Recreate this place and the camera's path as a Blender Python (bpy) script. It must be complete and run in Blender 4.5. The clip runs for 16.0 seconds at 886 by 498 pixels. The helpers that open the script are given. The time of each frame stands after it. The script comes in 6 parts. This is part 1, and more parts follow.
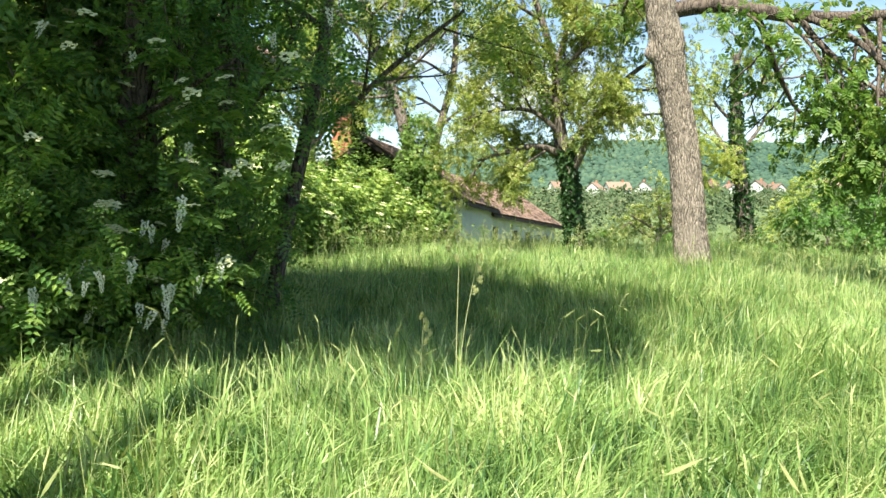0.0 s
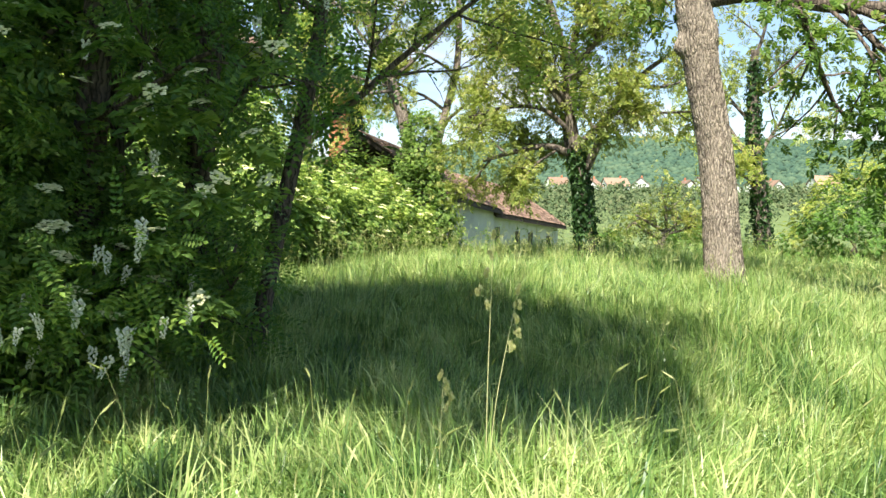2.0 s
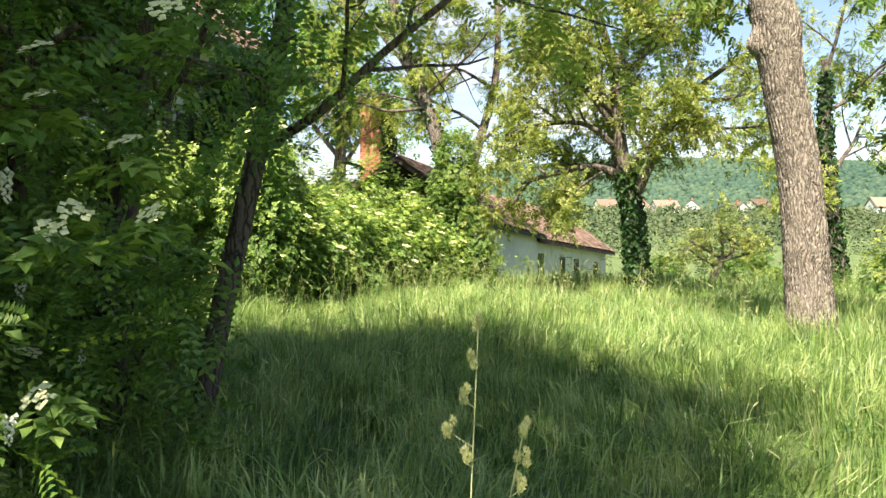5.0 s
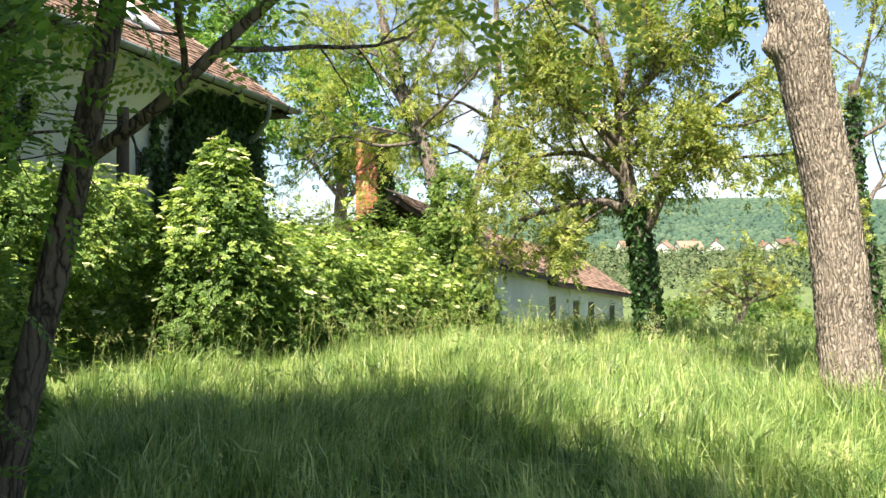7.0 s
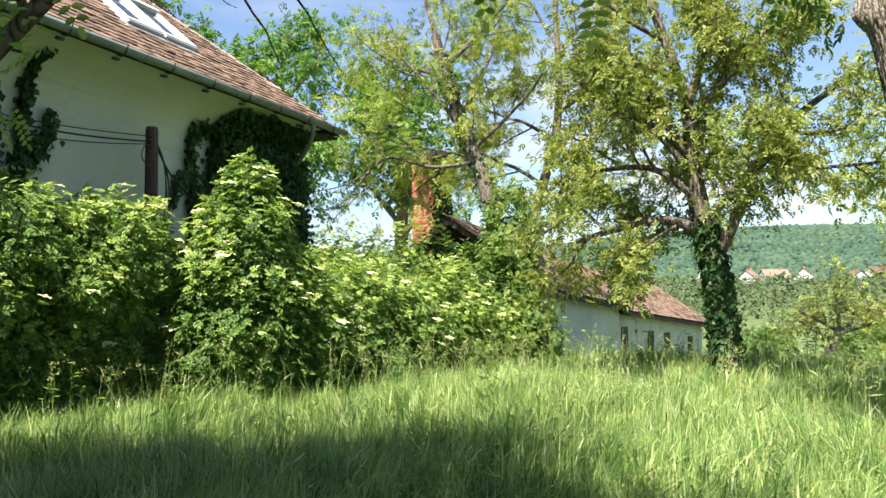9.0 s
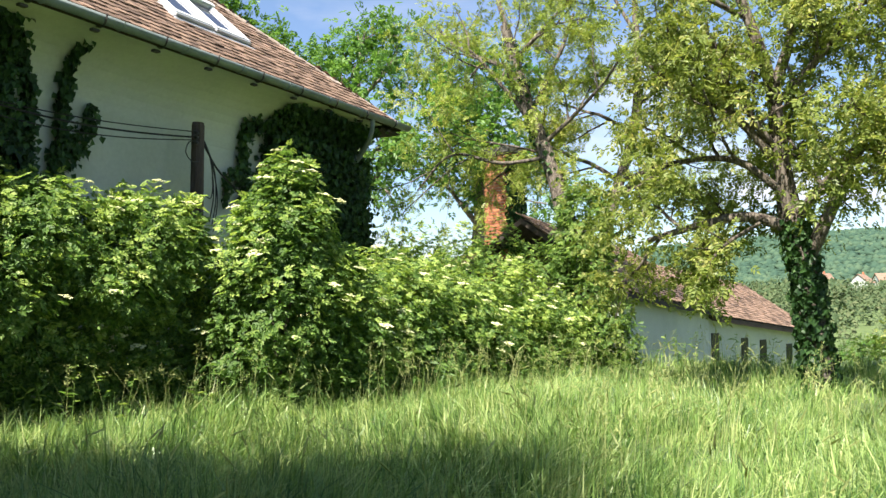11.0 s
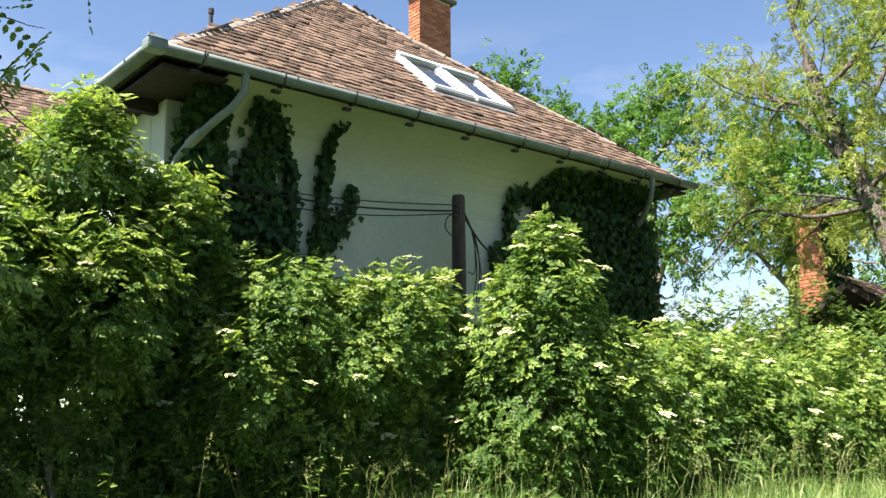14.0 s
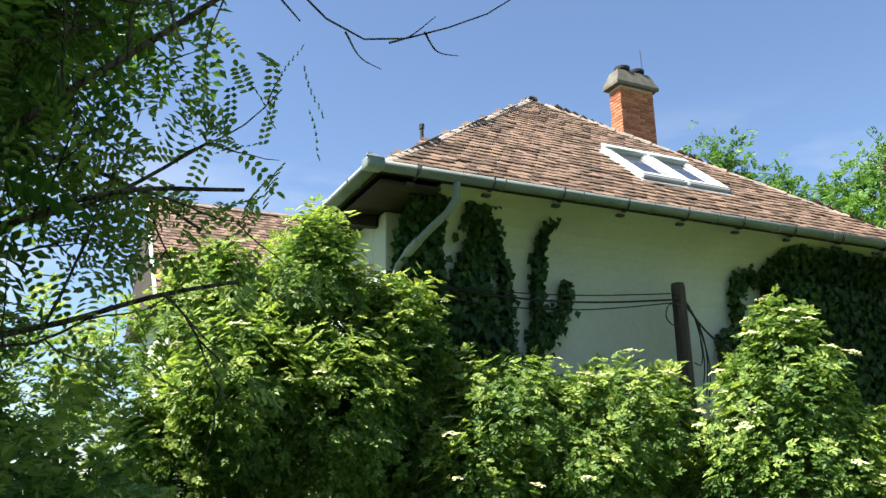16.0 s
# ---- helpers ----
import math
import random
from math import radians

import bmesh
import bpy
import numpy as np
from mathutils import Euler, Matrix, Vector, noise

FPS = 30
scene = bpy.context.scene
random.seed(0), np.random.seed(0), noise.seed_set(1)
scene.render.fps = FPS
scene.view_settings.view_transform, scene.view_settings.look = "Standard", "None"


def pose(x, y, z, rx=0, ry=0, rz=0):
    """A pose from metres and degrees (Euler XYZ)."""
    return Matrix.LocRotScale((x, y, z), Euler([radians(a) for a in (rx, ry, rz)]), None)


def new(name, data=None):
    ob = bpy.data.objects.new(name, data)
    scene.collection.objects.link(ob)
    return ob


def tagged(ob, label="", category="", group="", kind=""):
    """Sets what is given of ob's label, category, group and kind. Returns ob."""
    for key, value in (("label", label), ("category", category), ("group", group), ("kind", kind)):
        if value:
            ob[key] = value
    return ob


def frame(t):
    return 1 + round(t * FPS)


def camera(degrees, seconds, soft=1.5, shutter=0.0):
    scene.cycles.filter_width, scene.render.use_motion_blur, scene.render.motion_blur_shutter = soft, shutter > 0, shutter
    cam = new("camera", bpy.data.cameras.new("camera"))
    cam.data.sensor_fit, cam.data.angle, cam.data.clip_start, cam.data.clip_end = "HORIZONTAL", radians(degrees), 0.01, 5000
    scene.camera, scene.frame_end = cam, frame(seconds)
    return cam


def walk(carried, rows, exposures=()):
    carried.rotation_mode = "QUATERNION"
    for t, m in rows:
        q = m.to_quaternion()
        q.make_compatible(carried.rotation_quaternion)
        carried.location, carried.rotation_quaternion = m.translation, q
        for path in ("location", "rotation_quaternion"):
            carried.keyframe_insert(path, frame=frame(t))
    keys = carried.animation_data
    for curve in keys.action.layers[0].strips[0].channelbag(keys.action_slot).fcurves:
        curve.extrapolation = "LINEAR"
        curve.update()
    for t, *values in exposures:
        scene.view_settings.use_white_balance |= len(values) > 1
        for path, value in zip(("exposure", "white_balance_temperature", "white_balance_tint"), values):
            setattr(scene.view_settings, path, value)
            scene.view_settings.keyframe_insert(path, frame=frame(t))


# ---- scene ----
cam = camera(56.0, 16.0)
EXPO = [(0, 1.6, 6500, 10), (3, 1.58, 6800, 14), (5.5, 1.72, 7000, 17), (6.5, 1.78, 7000, 18), (7.5, 1.64, 6800, 15), (9, 1.53, 6600, 13), (14, 1.5, 6500, 13), (16, 1.5, 6400, 11)]
PATH = [
    (0, pose(0.000, 0.000, 1.351, 87.141, -0.073, 6.000)),
    (0.5, pose(-0.035, 0.193, 1.363, 86.940, -0.119, 6.472)),
    (1, pose(-0.077, 0.463, 1.394, 86.801, -0.220, 6.300)),
    (1.5, pose(-0.161, 0.782, 1.449, 86.798, -0.207, 5.873)),
    (2, pose(-0.250, 1.060, 1.519, 86.801, -0.323, 5.790)),
    (2.5, pose(-0.267, 1.299, 1.528, 86.881, -0.382, 5.995)),
    (3, pose(-0.258, 1.523, 1.526, 87.159, -0.361, 6.700)),
    (3.5, pose(-0.273, 1.827, 1.549, 87.679, -0.309, 7.601)),
    (4, pose(-0.272, 2.166, 1.563, 87.966, -0.273, 8.070)),
    (4.2, pose(-0.251, 2.277, 1.574, 88.081, -0.425, 8.254)),
    (6.3, pose(-0.005, 3.929, 1.626, 89.017, 0.257, 10.158)),
    (6.5, pose(0.048, 4.080, 1.627, 89.388, 0.128, 10.290)),
    (7, pose(0.167, 4.393, 1.589, 91.275, 0.139, 10.599)),
    (7.5, pose(0.244, 4.717, 1.615, 92.850, 0.131, 10.694)),
    (8, pose(0.373, 5.050, 1.605, 93.322, 0.039, 11.613)),
    (8.5, pose(0.360, 5.382, 1.532, 93.465, 0.256, 13.306)),
    (9, pose(0.351, 5.597, 1.523, 93.437, 0.472, 15.879)),
    (9.2, pose(0.369, 5.716, 1.521, 93.359, 0.621, 17.008)),
    (11.3, pose(0.635, 6.722, 1.528, 93.899, -0.131, 23.536)),
    (11.5, pose(0.608, 6.845, 1.531, 94.124, -0.219, 24.516)),
    (12, pose(0.544, 7.096, 1.563, 94.608, -0.232, 27.671)),
    (12.5, pose(0.478, 7.373, 1.611, 95.055, 0.067, 31.148)),
    (13, pose(0.395, 7.629, 1.613, 95.655, -0.238, 34.668)),
    (13.5, pose(0.363, 7.786, 1.630, 96.957, -0.051, 38.625)),
    (14, pose(0.389, 7.861, 1.583, 99.035, 0.409, 43.475)),
    (14.5, pose(0.350, 7.860, 1.610, 101.501, 0.495, 47.187)),
    (15, pose(0.339, 7.856, 1.619, 103.692, 0.619, 50.767)),
    (15.5, pose(0.344, 7.846, 1.621, 105.065, 0.805, 54.992)),
    (16, pose(0.360, 7.865, 1.601, 105.784, 0.983, 58.545)),
]
walk(cam, PATH, EXPO)

# ---------------------------------------------------------------- light
SUN_AZ = radians(260)      # the sun stands over the low x, low y side
SUN_EL = radians(55)
world = bpy.data.worlds.new("world")
scene.world = world
world.use_nodes = True
wn = world.node_tree
wn.nodes.clear()
sky = wn.nodes.new("ShaderNodeTexSky")
sky.sky_type = "NISHITA"
sky.sun_disc = False
sky.sun_elevation = SUN_EL
sky.sun_rotation = math.pi / 2 - SUN_AZ
sky.air_density = 1.0
sky.dust_density = 0.6
sky.ozone_density = 3.0
wbg = wn.nodes.new("ShaderNodeBackground")
wbg.inputs[1].default_value = 0.075
wout = wn.nodes.new("ShaderNodeOutputWorld")
# thin fair-weather cloud low over the hills
wtc = wn.nodes.new("ShaderNodeTexCoord")
wsep = wn.nodes.new("ShaderNodeSeparateXYZ")
wn.links.new(wtc.outputs["Generated"], wsep.inputs[0])
wmap = wn.nodes.new("ShaderNodeMapping")
wmap.inputs["Scale"].default_value = (1.0, 1.0, 3.5)
wn.links.new(wtc.outputs["Generated"], wmap.inputs[0])
wnoise = wn.nodes.new("ShaderNodeTexNoise")
wnoise.inputs["Scale"].default_value = 3.2
wnoise.inputs["Detail"].default_value = 7.0
wnoise.inputs["Roughness"].default_value = 0.55
wn.links.new(wmap.outputs[0], wnoise.inputs["Vector"])
wramp = wn.nodes.new("ShaderNodeMapRange")
wramp.inputs["From Min"].default_value = 0.51
wramp.inputs["From Max"].default_value = 0.68
wn.links.new(wnoise.outputs[0], wramp.inputs[0])
wlow = wn.nodes.new("ShaderNodeMapRange")
wlow.inputs["From Min"].default_value = 0.42
wlow.inputs["From Max"].default_value = 0.10
wn.links.new(wsep.outputs[2], wlow.inputs[0])
wmul = wn.nodes.new("ShaderNodeMath")
wmul.operation = "MULTIPLY"
wn.links.new(wramp.outputs[0], wmul.inputs[0])
wn.links.new(wlow.outputs[0], wmul.inputs[1])
wmix = wn.nodes.new("ShaderNodeMix")
wmix.data_type = "RGBA"
wmix.inputs[7].default_value = (5.2, 5.4, 5.8, 1)
wn.links.new(wmul.outputs[0], wmix.inputs[0])
wn.links.new(sky.outputs[0], wmix.inputs[6])
wn.links.new(wmix.outputs[2], wbg.inputs[0])
wn.links.new(wbg.outputs[0], wout.inputs[0])
sun_data = bpy.data.lights.new("sun", "SUN")
sun_data.energy = 5.0
sun_data.angle = radians(0.55)
sun_data.color = (1.0, 0.95, 0.86)
sun = new("sun", sun_data)
sun_dir = Vector((math.cos(SUN_AZ) * math.cos(SUN_EL), math.sin(SUN_AZ) * math.cos(SUN_EL), math.sin(SUN_EL)))
sun.matrix_world = Matrix.Translation((0, 0, 60)) @ sun_dir.to_track_quat("Z", "Y").to_matrix().to_4x4()

# ---------------------------------------------------------------- materials
def node(nt, kind, **values):
    n = nt.nodes.new(kind)
    for key, value in values.items():
        n.inputs[key].default_value = value
    return n


def base_material(name):
    m = bpy.data.materials.new(name)
    m.use_nodes = True
    nt = m.node_tree
    nt.nodes.clear()
    out = nt.nodes.new("ShaderNodeOutputMaterial")
    return m, nt, out


def surface(name, dark, light, scale=8.0, rough=0.8, fine=60.0, bump=0.2, depth=0.01, metal=0.0, stretch=(1, 1, 1), third=None,
            spots=0.55, coord="Object", per_piece=0.0, gloss=0.3):
    """A surface with broad stains, fine grain and relief."""
    m, nt, out = base_material(name)
    tc = nt.nodes.new("ShaderNodeTexCoord")
    mp = nt.nodes.new("ShaderNodeMapping")
    mp.inputs["Scale"].default_value = stretch
    nt.links.new(tc.outputs[coord], mp.inputs[0])
    big = node(nt, "ShaderNodeTexNoise", Scale=scale, Detail=6.0, Roughness=0.6)
    small = node(nt, "ShaderNodeTexNoise", Scale=fine, Detail=5.0, Roughness=0.65)
    for n in (big, small):
        nt.links.new(mp.outputs[0], n.inputs["Vector"])
    ramp = nt.nodes.new("ShaderNodeValToRGB")
    e = ramp.color_ramp.elements
    e[0].position, e[0].color = 0.3, (*dark, 1)
    e[1].position, e[1].color = 0.7, (*light, 1)
    add = nt.nodes.new("ShaderNodeMath")
    add.operation = "MULTIPLY_ADD"
    nt.links.new(small.outputs[0], add.inputs[0])
    add.inputs[1].default_value = 0.45
    sub = nt.nodes.new("ShaderNodeMath")
    sub.operation = "MULTIPLY_ADD"
    nt.links.new(big.outputs[0], sub.inputs[0])
    sub.inputs[1].default_value = 0.9
    sub.inputs[2].default_value = -0.17
    nt.links.new(sub.outputs[0], add.inputs[2])
    last = add.outputs[0]
    if per_piece:
        info = nt.nodes.new("ShaderNodeObjectInfo")
        geo = nt.nodes.new("ShaderNodeNewGeometry")
        summed = nt.nodes.new("ShaderNodeMath")
        nt.links.new(info.outputs["Random"], summed.inputs[0])
        nt.links.new(geo.outputs["Random Per Island"], summed.inputs[1])
        frac = nt.nodes.new("ShaderNodeMath")
        frac.operation = "FRACT"
        nt.links.new(summed.outputs[0], frac.inputs[0])
        vary = nt.nodes.new("ShaderNodeMath")
        vary.operation = "MULTIPLY_ADD"
        nt.links.new(frac.outputs[0], vary.inputs[0])
        vary.inputs[1].default_value = per_piece
        off = nt.nodes.new("ShaderNodeMath")
        off.operation = "SUBTRACT"
        nt.links.new(last, off.inputs[0])
        off.inputs[1].default_value = per_piece / 2
        nt.links.new(off.outputs[0], vary.inputs[2])
        last = vary.outputs[0]
    nt.links.new(last, ramp.inputs[0])
    color = ramp.outputs[0]
    if third:
        blot = node(nt, "ShaderNodeTexNoise", Scale=scale * 2.3, Detail=7.0, Roughness=0.7)
        nt.links.new(mp.outputs[0], blot.inputs["Vector"])
        pick = nt.nodes.new("ShaderNodeValToRGB")
        pick.color_ramp.elements[0].position = spots
        pick.color_ramp.elements[1].position = spots + 0.12
        nt.links.new(blot.outputs[0], pick.inputs[0])
        mix = nt.nodes.new("ShaderNodeMix")
        mix.data_type = "RGBA"
        nt.links.new(pick.outputs[0], mix.inputs[0])
        nt.links.new(color, mix.inputs[6])
        mix.inputs[7].default_value = (*third, 1)
        color = mix.outputs[2]
    p = node(nt, "ShaderNodeBsdfPrincipled", Roughness=rough, Metallic=metal)
    p.inputs["Specular IOR Level"].default_value = gloss
    nt.links.new(color, p.inputs["Base Color"])
    if bump:
        b = node(nt, "ShaderNodeBump", Strength=bump, Distance=depth)
        nt.links.new(add.outputs[0], b.inputs["Height"])
        nt.links.new(b.outputs[0], p.inputs["Normal"])
    nt.links.new(p.outputs[0], out.inputs[0])
    return m


def foliage(name, dark, light, tip, through_light=0.45, rough=0.45, patch=0.35, gloss=0.35, swing=1.1):
    """Thin leaf: each leaf of the mesh has its own tone, and light shines through it."""
    m, nt, out = base_material(name)
    geo = nt.nodes.new("ShaderNodeNewGeometry")
    tc = nt.nodes.new("ShaderNodeTexCoord")
    cloud = node(nt, "ShaderNodeTexNoise", Scale=patch, Detail=3.0)
    nt.links.new(tc.outputs["Object"], cloud.inputs["Vector"])
    grain = node(nt, "ShaderNodeTexNoise", Scale=90.0, Detail=2.0)
    nt.links.new(tc.outputs["Object"], grain.inputs["Vector"])
    a = nt.nodes.new("ShaderNodeMath")
    a.operation = "MULTIPLY_ADD"
    nt.links.new(geo.outputs["Random Per Island"], a.inputs[0])
    a.inputs[1].default_value = 0.6
    b = nt.nodes.new("ShaderNodeMath")
    b.operation = "MULTIPLY_ADD"
    nt.links.new(cloud.outputs[0], b.inputs[0])
    b.inputs[1].default_value = swing
    b.inputs[2].default_value = 0.13 - swing / 2
    c = nt.nodes.new("ShaderNodeMath")
    c.operation = "MULTIPLY_ADD"
    nt.links.new(grain.outputs[0], c.inputs[0])
    c.inputs[1].default_value = 0.2
    nt.links.new(b.outputs[0], c.inputs[2])
    nt.links.new(c.outputs[0], a.inputs[2])
    ramp = nt.nodes.new("ShaderNodeValToRGB")
    e = ramp.color_ramp.elements
    e[0].position, e[0].color = 0.12, (*dark, 1)
    e[1].position, e[1].color = 0.6, (*light, 1)
    last = e.new(0.95)
    last.color = (*tip, 1)
    nt.links.new(a.outputs[0], ramp.inputs[0])
    p = node(nt, "ShaderNodeBsdfPrincipled", Roughness=rough)
    p.inputs["Specular IOR Level"].default_value = gloss
    nt.links.new(ramp.outputs[0], p.inputs["Base Color"])
    t = nt.nodes.new("ShaderNodeBsdfTranslucent")
    warm = nt.nodes.new("ShaderNodeMix")
    warm.data_type = "RGBA"
    warm.blend_type = "MULTIPLY"
    warm.inputs[0].default_value = 1.0
    nt.links.new(ramp.outputs[0], warm.inputs[6])
    warm.inputs[7].default_value = (1.2, 1.2, 0.7, 1)
    nt.links.new(warm.outputs[2], t.inputs[0])
    mix = nt.nodes.new("ShaderNodeMixShader")
    mix.inputs[0].default_value = through_light
    nt.links.new(p.outputs[0], mix.inputs[1])
    nt.links.new(t.outputs[0], mix.inputs[2])
    nt.links.new(mix.outputs[0], out.inputs[0])
    return m


def glass_material(name):
    m, nt, out = base_material(name)
    p = node(nt, "ShaderNodeBsdfPrincipled", Roughness=0.04)
    p.inputs["Base Color"].default_value = (0.05, 0.055, 0.07, 1)
    p.inputs["Specular IOR Level"].default_value = 0.8
    nt.links.new(p.outputs[0], out.inputs[0])
    return m


SOIL = surface("soil_and_thatch", (0.055, 0.09, 0.026), (0.14, 0.19, 0.06), 0.6, 0.95, 25, 0.6, 0.03)
GRASS = foliage("meadow_grass", (0.05, 0.12, 0.03), (0.235, 0.36, 0.095), (0.53, 0.59, 0.25), 0.36, 0.4, 2.2, 0.42, 2.0)
SEED = foliage("grass_seed_heads", (0.24, 0.30, 0.09), (0.38, 0.42, 0.16), (0.52, 0.52, 0.25), 0.45, 0.6)
PALE_SEED = foliage("pale_cocksfoot", (0.40, 0.42, 0.18), (0.56, 0.56, 0.28), (0.68, 0.66, 0.38), 0.3, 0.6)
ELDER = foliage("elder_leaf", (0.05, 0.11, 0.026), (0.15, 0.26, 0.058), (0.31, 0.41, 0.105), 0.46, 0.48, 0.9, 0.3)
# young leaf tone, which also brightens bush tops in place of sunlight
ELDER_TIP = foliage("young_sun_tinted_elder_leaf", (0.18, 0.285, 0.055), (0.34, 0.455, 0.105), (0.52, 0.58, 0.19), 0.45, 0.48, 0.9, 0.3)
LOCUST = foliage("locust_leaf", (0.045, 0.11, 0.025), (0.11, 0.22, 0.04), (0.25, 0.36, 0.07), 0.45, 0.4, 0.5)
WALNUT = foliage("walnut_leaf", (0.06, 0.13, 0.02), (0.13, 0.22, 0.04), (0.24, 0.28, 0.07), 0.45, 0.4, 0.5)
YOUNG = foliage("young_yellow_leaf", (0.15, 0.21, 0.045), (0.33, 0.41, 0.09), (0.52, 0.50, 0.16), 0.5, 0.42, 0.7)
# the locust leaf again, with sunlight put into a brighter, yellower colour
SUN_TINTED_LOCUST = foliage("sun_tinted_locust_leaf", (0.10, 0.17, 0.035), (0.24, 0.34, 0.07), (0.42, 0.50, 0.13), 0.55, 0.4, 0.6)
OLIVE = foliage("olive_spring_leaf", (0.11, 0.16, 0.035), (0.26, 0.32, 0.075), (0.46, 0.43, 0.15), 0.45, 0.45, 0.9)
ASH = foliage("ash_leaf", (0.06, 0.15, 0.03), (0.13, 0.26, 0.05), (0.24, 0.38, 0.09), 0.45, 0.45, 0.5)
IVY = foliage("ivy_leaf", (0.012, 0.035, 0.012), (0.03, 0.075, 0.02), (0.07, 0.14, 0.035), 0.2, 0.5, 0.7, 0.25)
CREAM = surface("cream_blossom", (0.54, 0.55, 0.25), (0.74, 0.73, 0.42), 40, 0.8, 200, 0.4, 0.004)
WHITE_FLOWER = surface("white_blossom", (0.5, 0.52, 0.38), (0.72, 0.73, 0.6), 40, 0.7, 200, 0.3, 0.003)
def bark_material(name, crack, plate, scale, depth):
    """Bark in long interlaced plates with deep cracks between them."""
    m, nt, out = base_material(name)
    tc = nt.nodes.new("ShaderNodeTexCoord")
    warp = node(nt, "ShaderNodeTexNoise", Scale=6.0, Detail=4.0)
    nt.links.new(tc.outputs["Object"], warp.inputs["Vector"])
    add = nt.nodes.new("ShaderNodeVectorMath")
    add.operation = "MULTIPLY_ADD"
    nt.links.new(warp.outputs["Color"], add.inputs[0])
    add.inputs[1].default_value = (0.12, 0.12, 0.12)
    nt.links.new(tc.outputs["Object"], add.inputs[2])
    mp = nt.nodes.new("ShaderNodeMapping")
    mp.inputs["Scale"].default_value = (1, 1, 0.10)
    nt.links.new(add.outputs[0], mp.inputs[0])
    vor = nt.nodes.new("ShaderNodeTexVoronoi")
    vor.feature = "DISTANCE_TO_EDGE"
    vor.inputs["Scale"].default_value = scale
    nt.links.new(mp.outputs[0], vor.inputs["Vector"])
    fine = node(nt, "ShaderNodeTexNoise", Scale=70.0, Detail=6.0, Roughness=0.7)
    nt.links.new(mp.outputs[0], fine.inputs["Vector"])
    big = node(nt, "ShaderNodeTexNoise", Scale=2.2, Detail=4.0)
    nt.links.new(tc.outputs["Object"], big.inputs["Vector"])
    h = nt.nodes.new("ShaderNodeMath")
    h.operation = "MULTIPLY_ADD"
    nt.links.new(fine.outputs[0], h.inputs[0])
    h.inputs[1].default_value = 0.35
    nt.links.new(vor.outputs[0], h.inputs[2])
    h2 = nt.nodes.new("ShaderNodeMath")
    h2.operation = "MULTIPLY_ADD"
    nt.links.new(big.outputs[0], h2.inputs[0])
    h2.inputs[1].default_value = 0.25
    nt.links.new(h.outputs[0], h2.inputs[2])
    ramp = nt.nodes.new("ShaderNodeValToRGB")
    e = ramp.color_ramp.elements
    e[0].position, e[0].color = 0.28, (*crack, 1)
    e[1].position, e[1].color = 0.46, (*plate, 1)
    nt.links.new(h2.outputs[0], ramp.inputs[0])
    p = node(nt, "ShaderNodeBsdfPrincipled", Roughness=0.92)
    p.inputs["Specular IOR Level"].default_value = 0.2
    nt.links.new(ramp.outputs[0], p.inputs["Base Color"])
    b = node(nt, "ShaderNodeBump", Strength=1.0, Distance=depth)
    nt.links.new(h.outputs[0], b.inputs["Height"])
    nt.links.new(b.outputs[0], p.inputs["Normal"])
    nt.links.new(p.outputs[0], out.inputs[0])
    return m


BARK = bark_material("walnut_bark", (0.045, 0.036, 0.028), (0.33, 0.285, 0.22), 32.0, 0.04)
LIMB_BARK = bark_material("mossy_bark", (0.04, 0.032, 0.025), (0.17, 0.145, 0.115), 17.0, 0.03)
# bark of the locusts; on the walnut's limbs it stands in for shade
DARK_BARK = bark_material("locust_and_shaded_limb_bark", (0.02, 0.016, 0.012), (0.13, 0.105, 0.08), 22.0, 0.025)
TWIG = surface("grey_twig", (0.09, 0.075, 0.055), (0.2, 0.17, 0.13), 9, 0.9, 60, 0.4, 0.005)
PLASTER = surface("white_lime_plaster", (0.40, 0.43, 0.37), (0.53, 0.56, 0.49), 0.7, 0.9, 18, 0.12, 0.01, third=(0.40, 0.43, 0.36), spots=0.66)
TILE = surface("old_clay_tile", (0.10, 0.066, 0.046), (0.285, 0.188, 0.13), 2.0, 0.9, 45, 0.4, 0.006, third=(0.10, 0.082, 0.058), spots=0.58, per_piece=0.45)
TILE_EDGE = surface("roof_underlay", (0.03, 0.025, 0.02), (0.07, 0.055, 0.045), 3, 0.95, 30, 0.2)
MORTAR = surface("lime_mortar", (0.4, 0.36, 0.3), (0.58, 0.53, 0.45), 4, 0.95, 60, 0.4, 0.006)
RIDGE = surface("mortared_ridge_tile", (0.24, 0.19, 0.15), (0.46, 0.38, 0.31), 3, 0.9, 40, 0.4, 0.01)
BRICK = surface("orange_brick", (0.32, 0.11, 0.055), (0.52, 0.22, 0.11), 5, 0.9, 50, 0.4, 0.006, third=(0.22, 0.10, 0.065), spots=0.6, per_piece=0.5)
CONCRETE = surface("weathered_concrete", (0.08, 0.075, 0.058), (0.20, 0.185, 0.15), 4, 0.9, 40, 0.5, 0.01)
ZINC = surface("painted_zinc_gutter", (0.14, 0.17, 0.16), (0.23, 0.27, 0.255), 2.5, 0.5, 30, 0.1, 0.004, third=(0.16, 0.18, 0.17), spots=0.68)
IRON = surface("dark_iron", (0.02, 0.02, 0.02), (0.06, 0.055, 0.05), 10, 0.6, 60, 0.2)
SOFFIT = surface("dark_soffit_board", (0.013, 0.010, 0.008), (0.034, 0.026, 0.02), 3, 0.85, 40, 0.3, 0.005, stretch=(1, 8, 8))
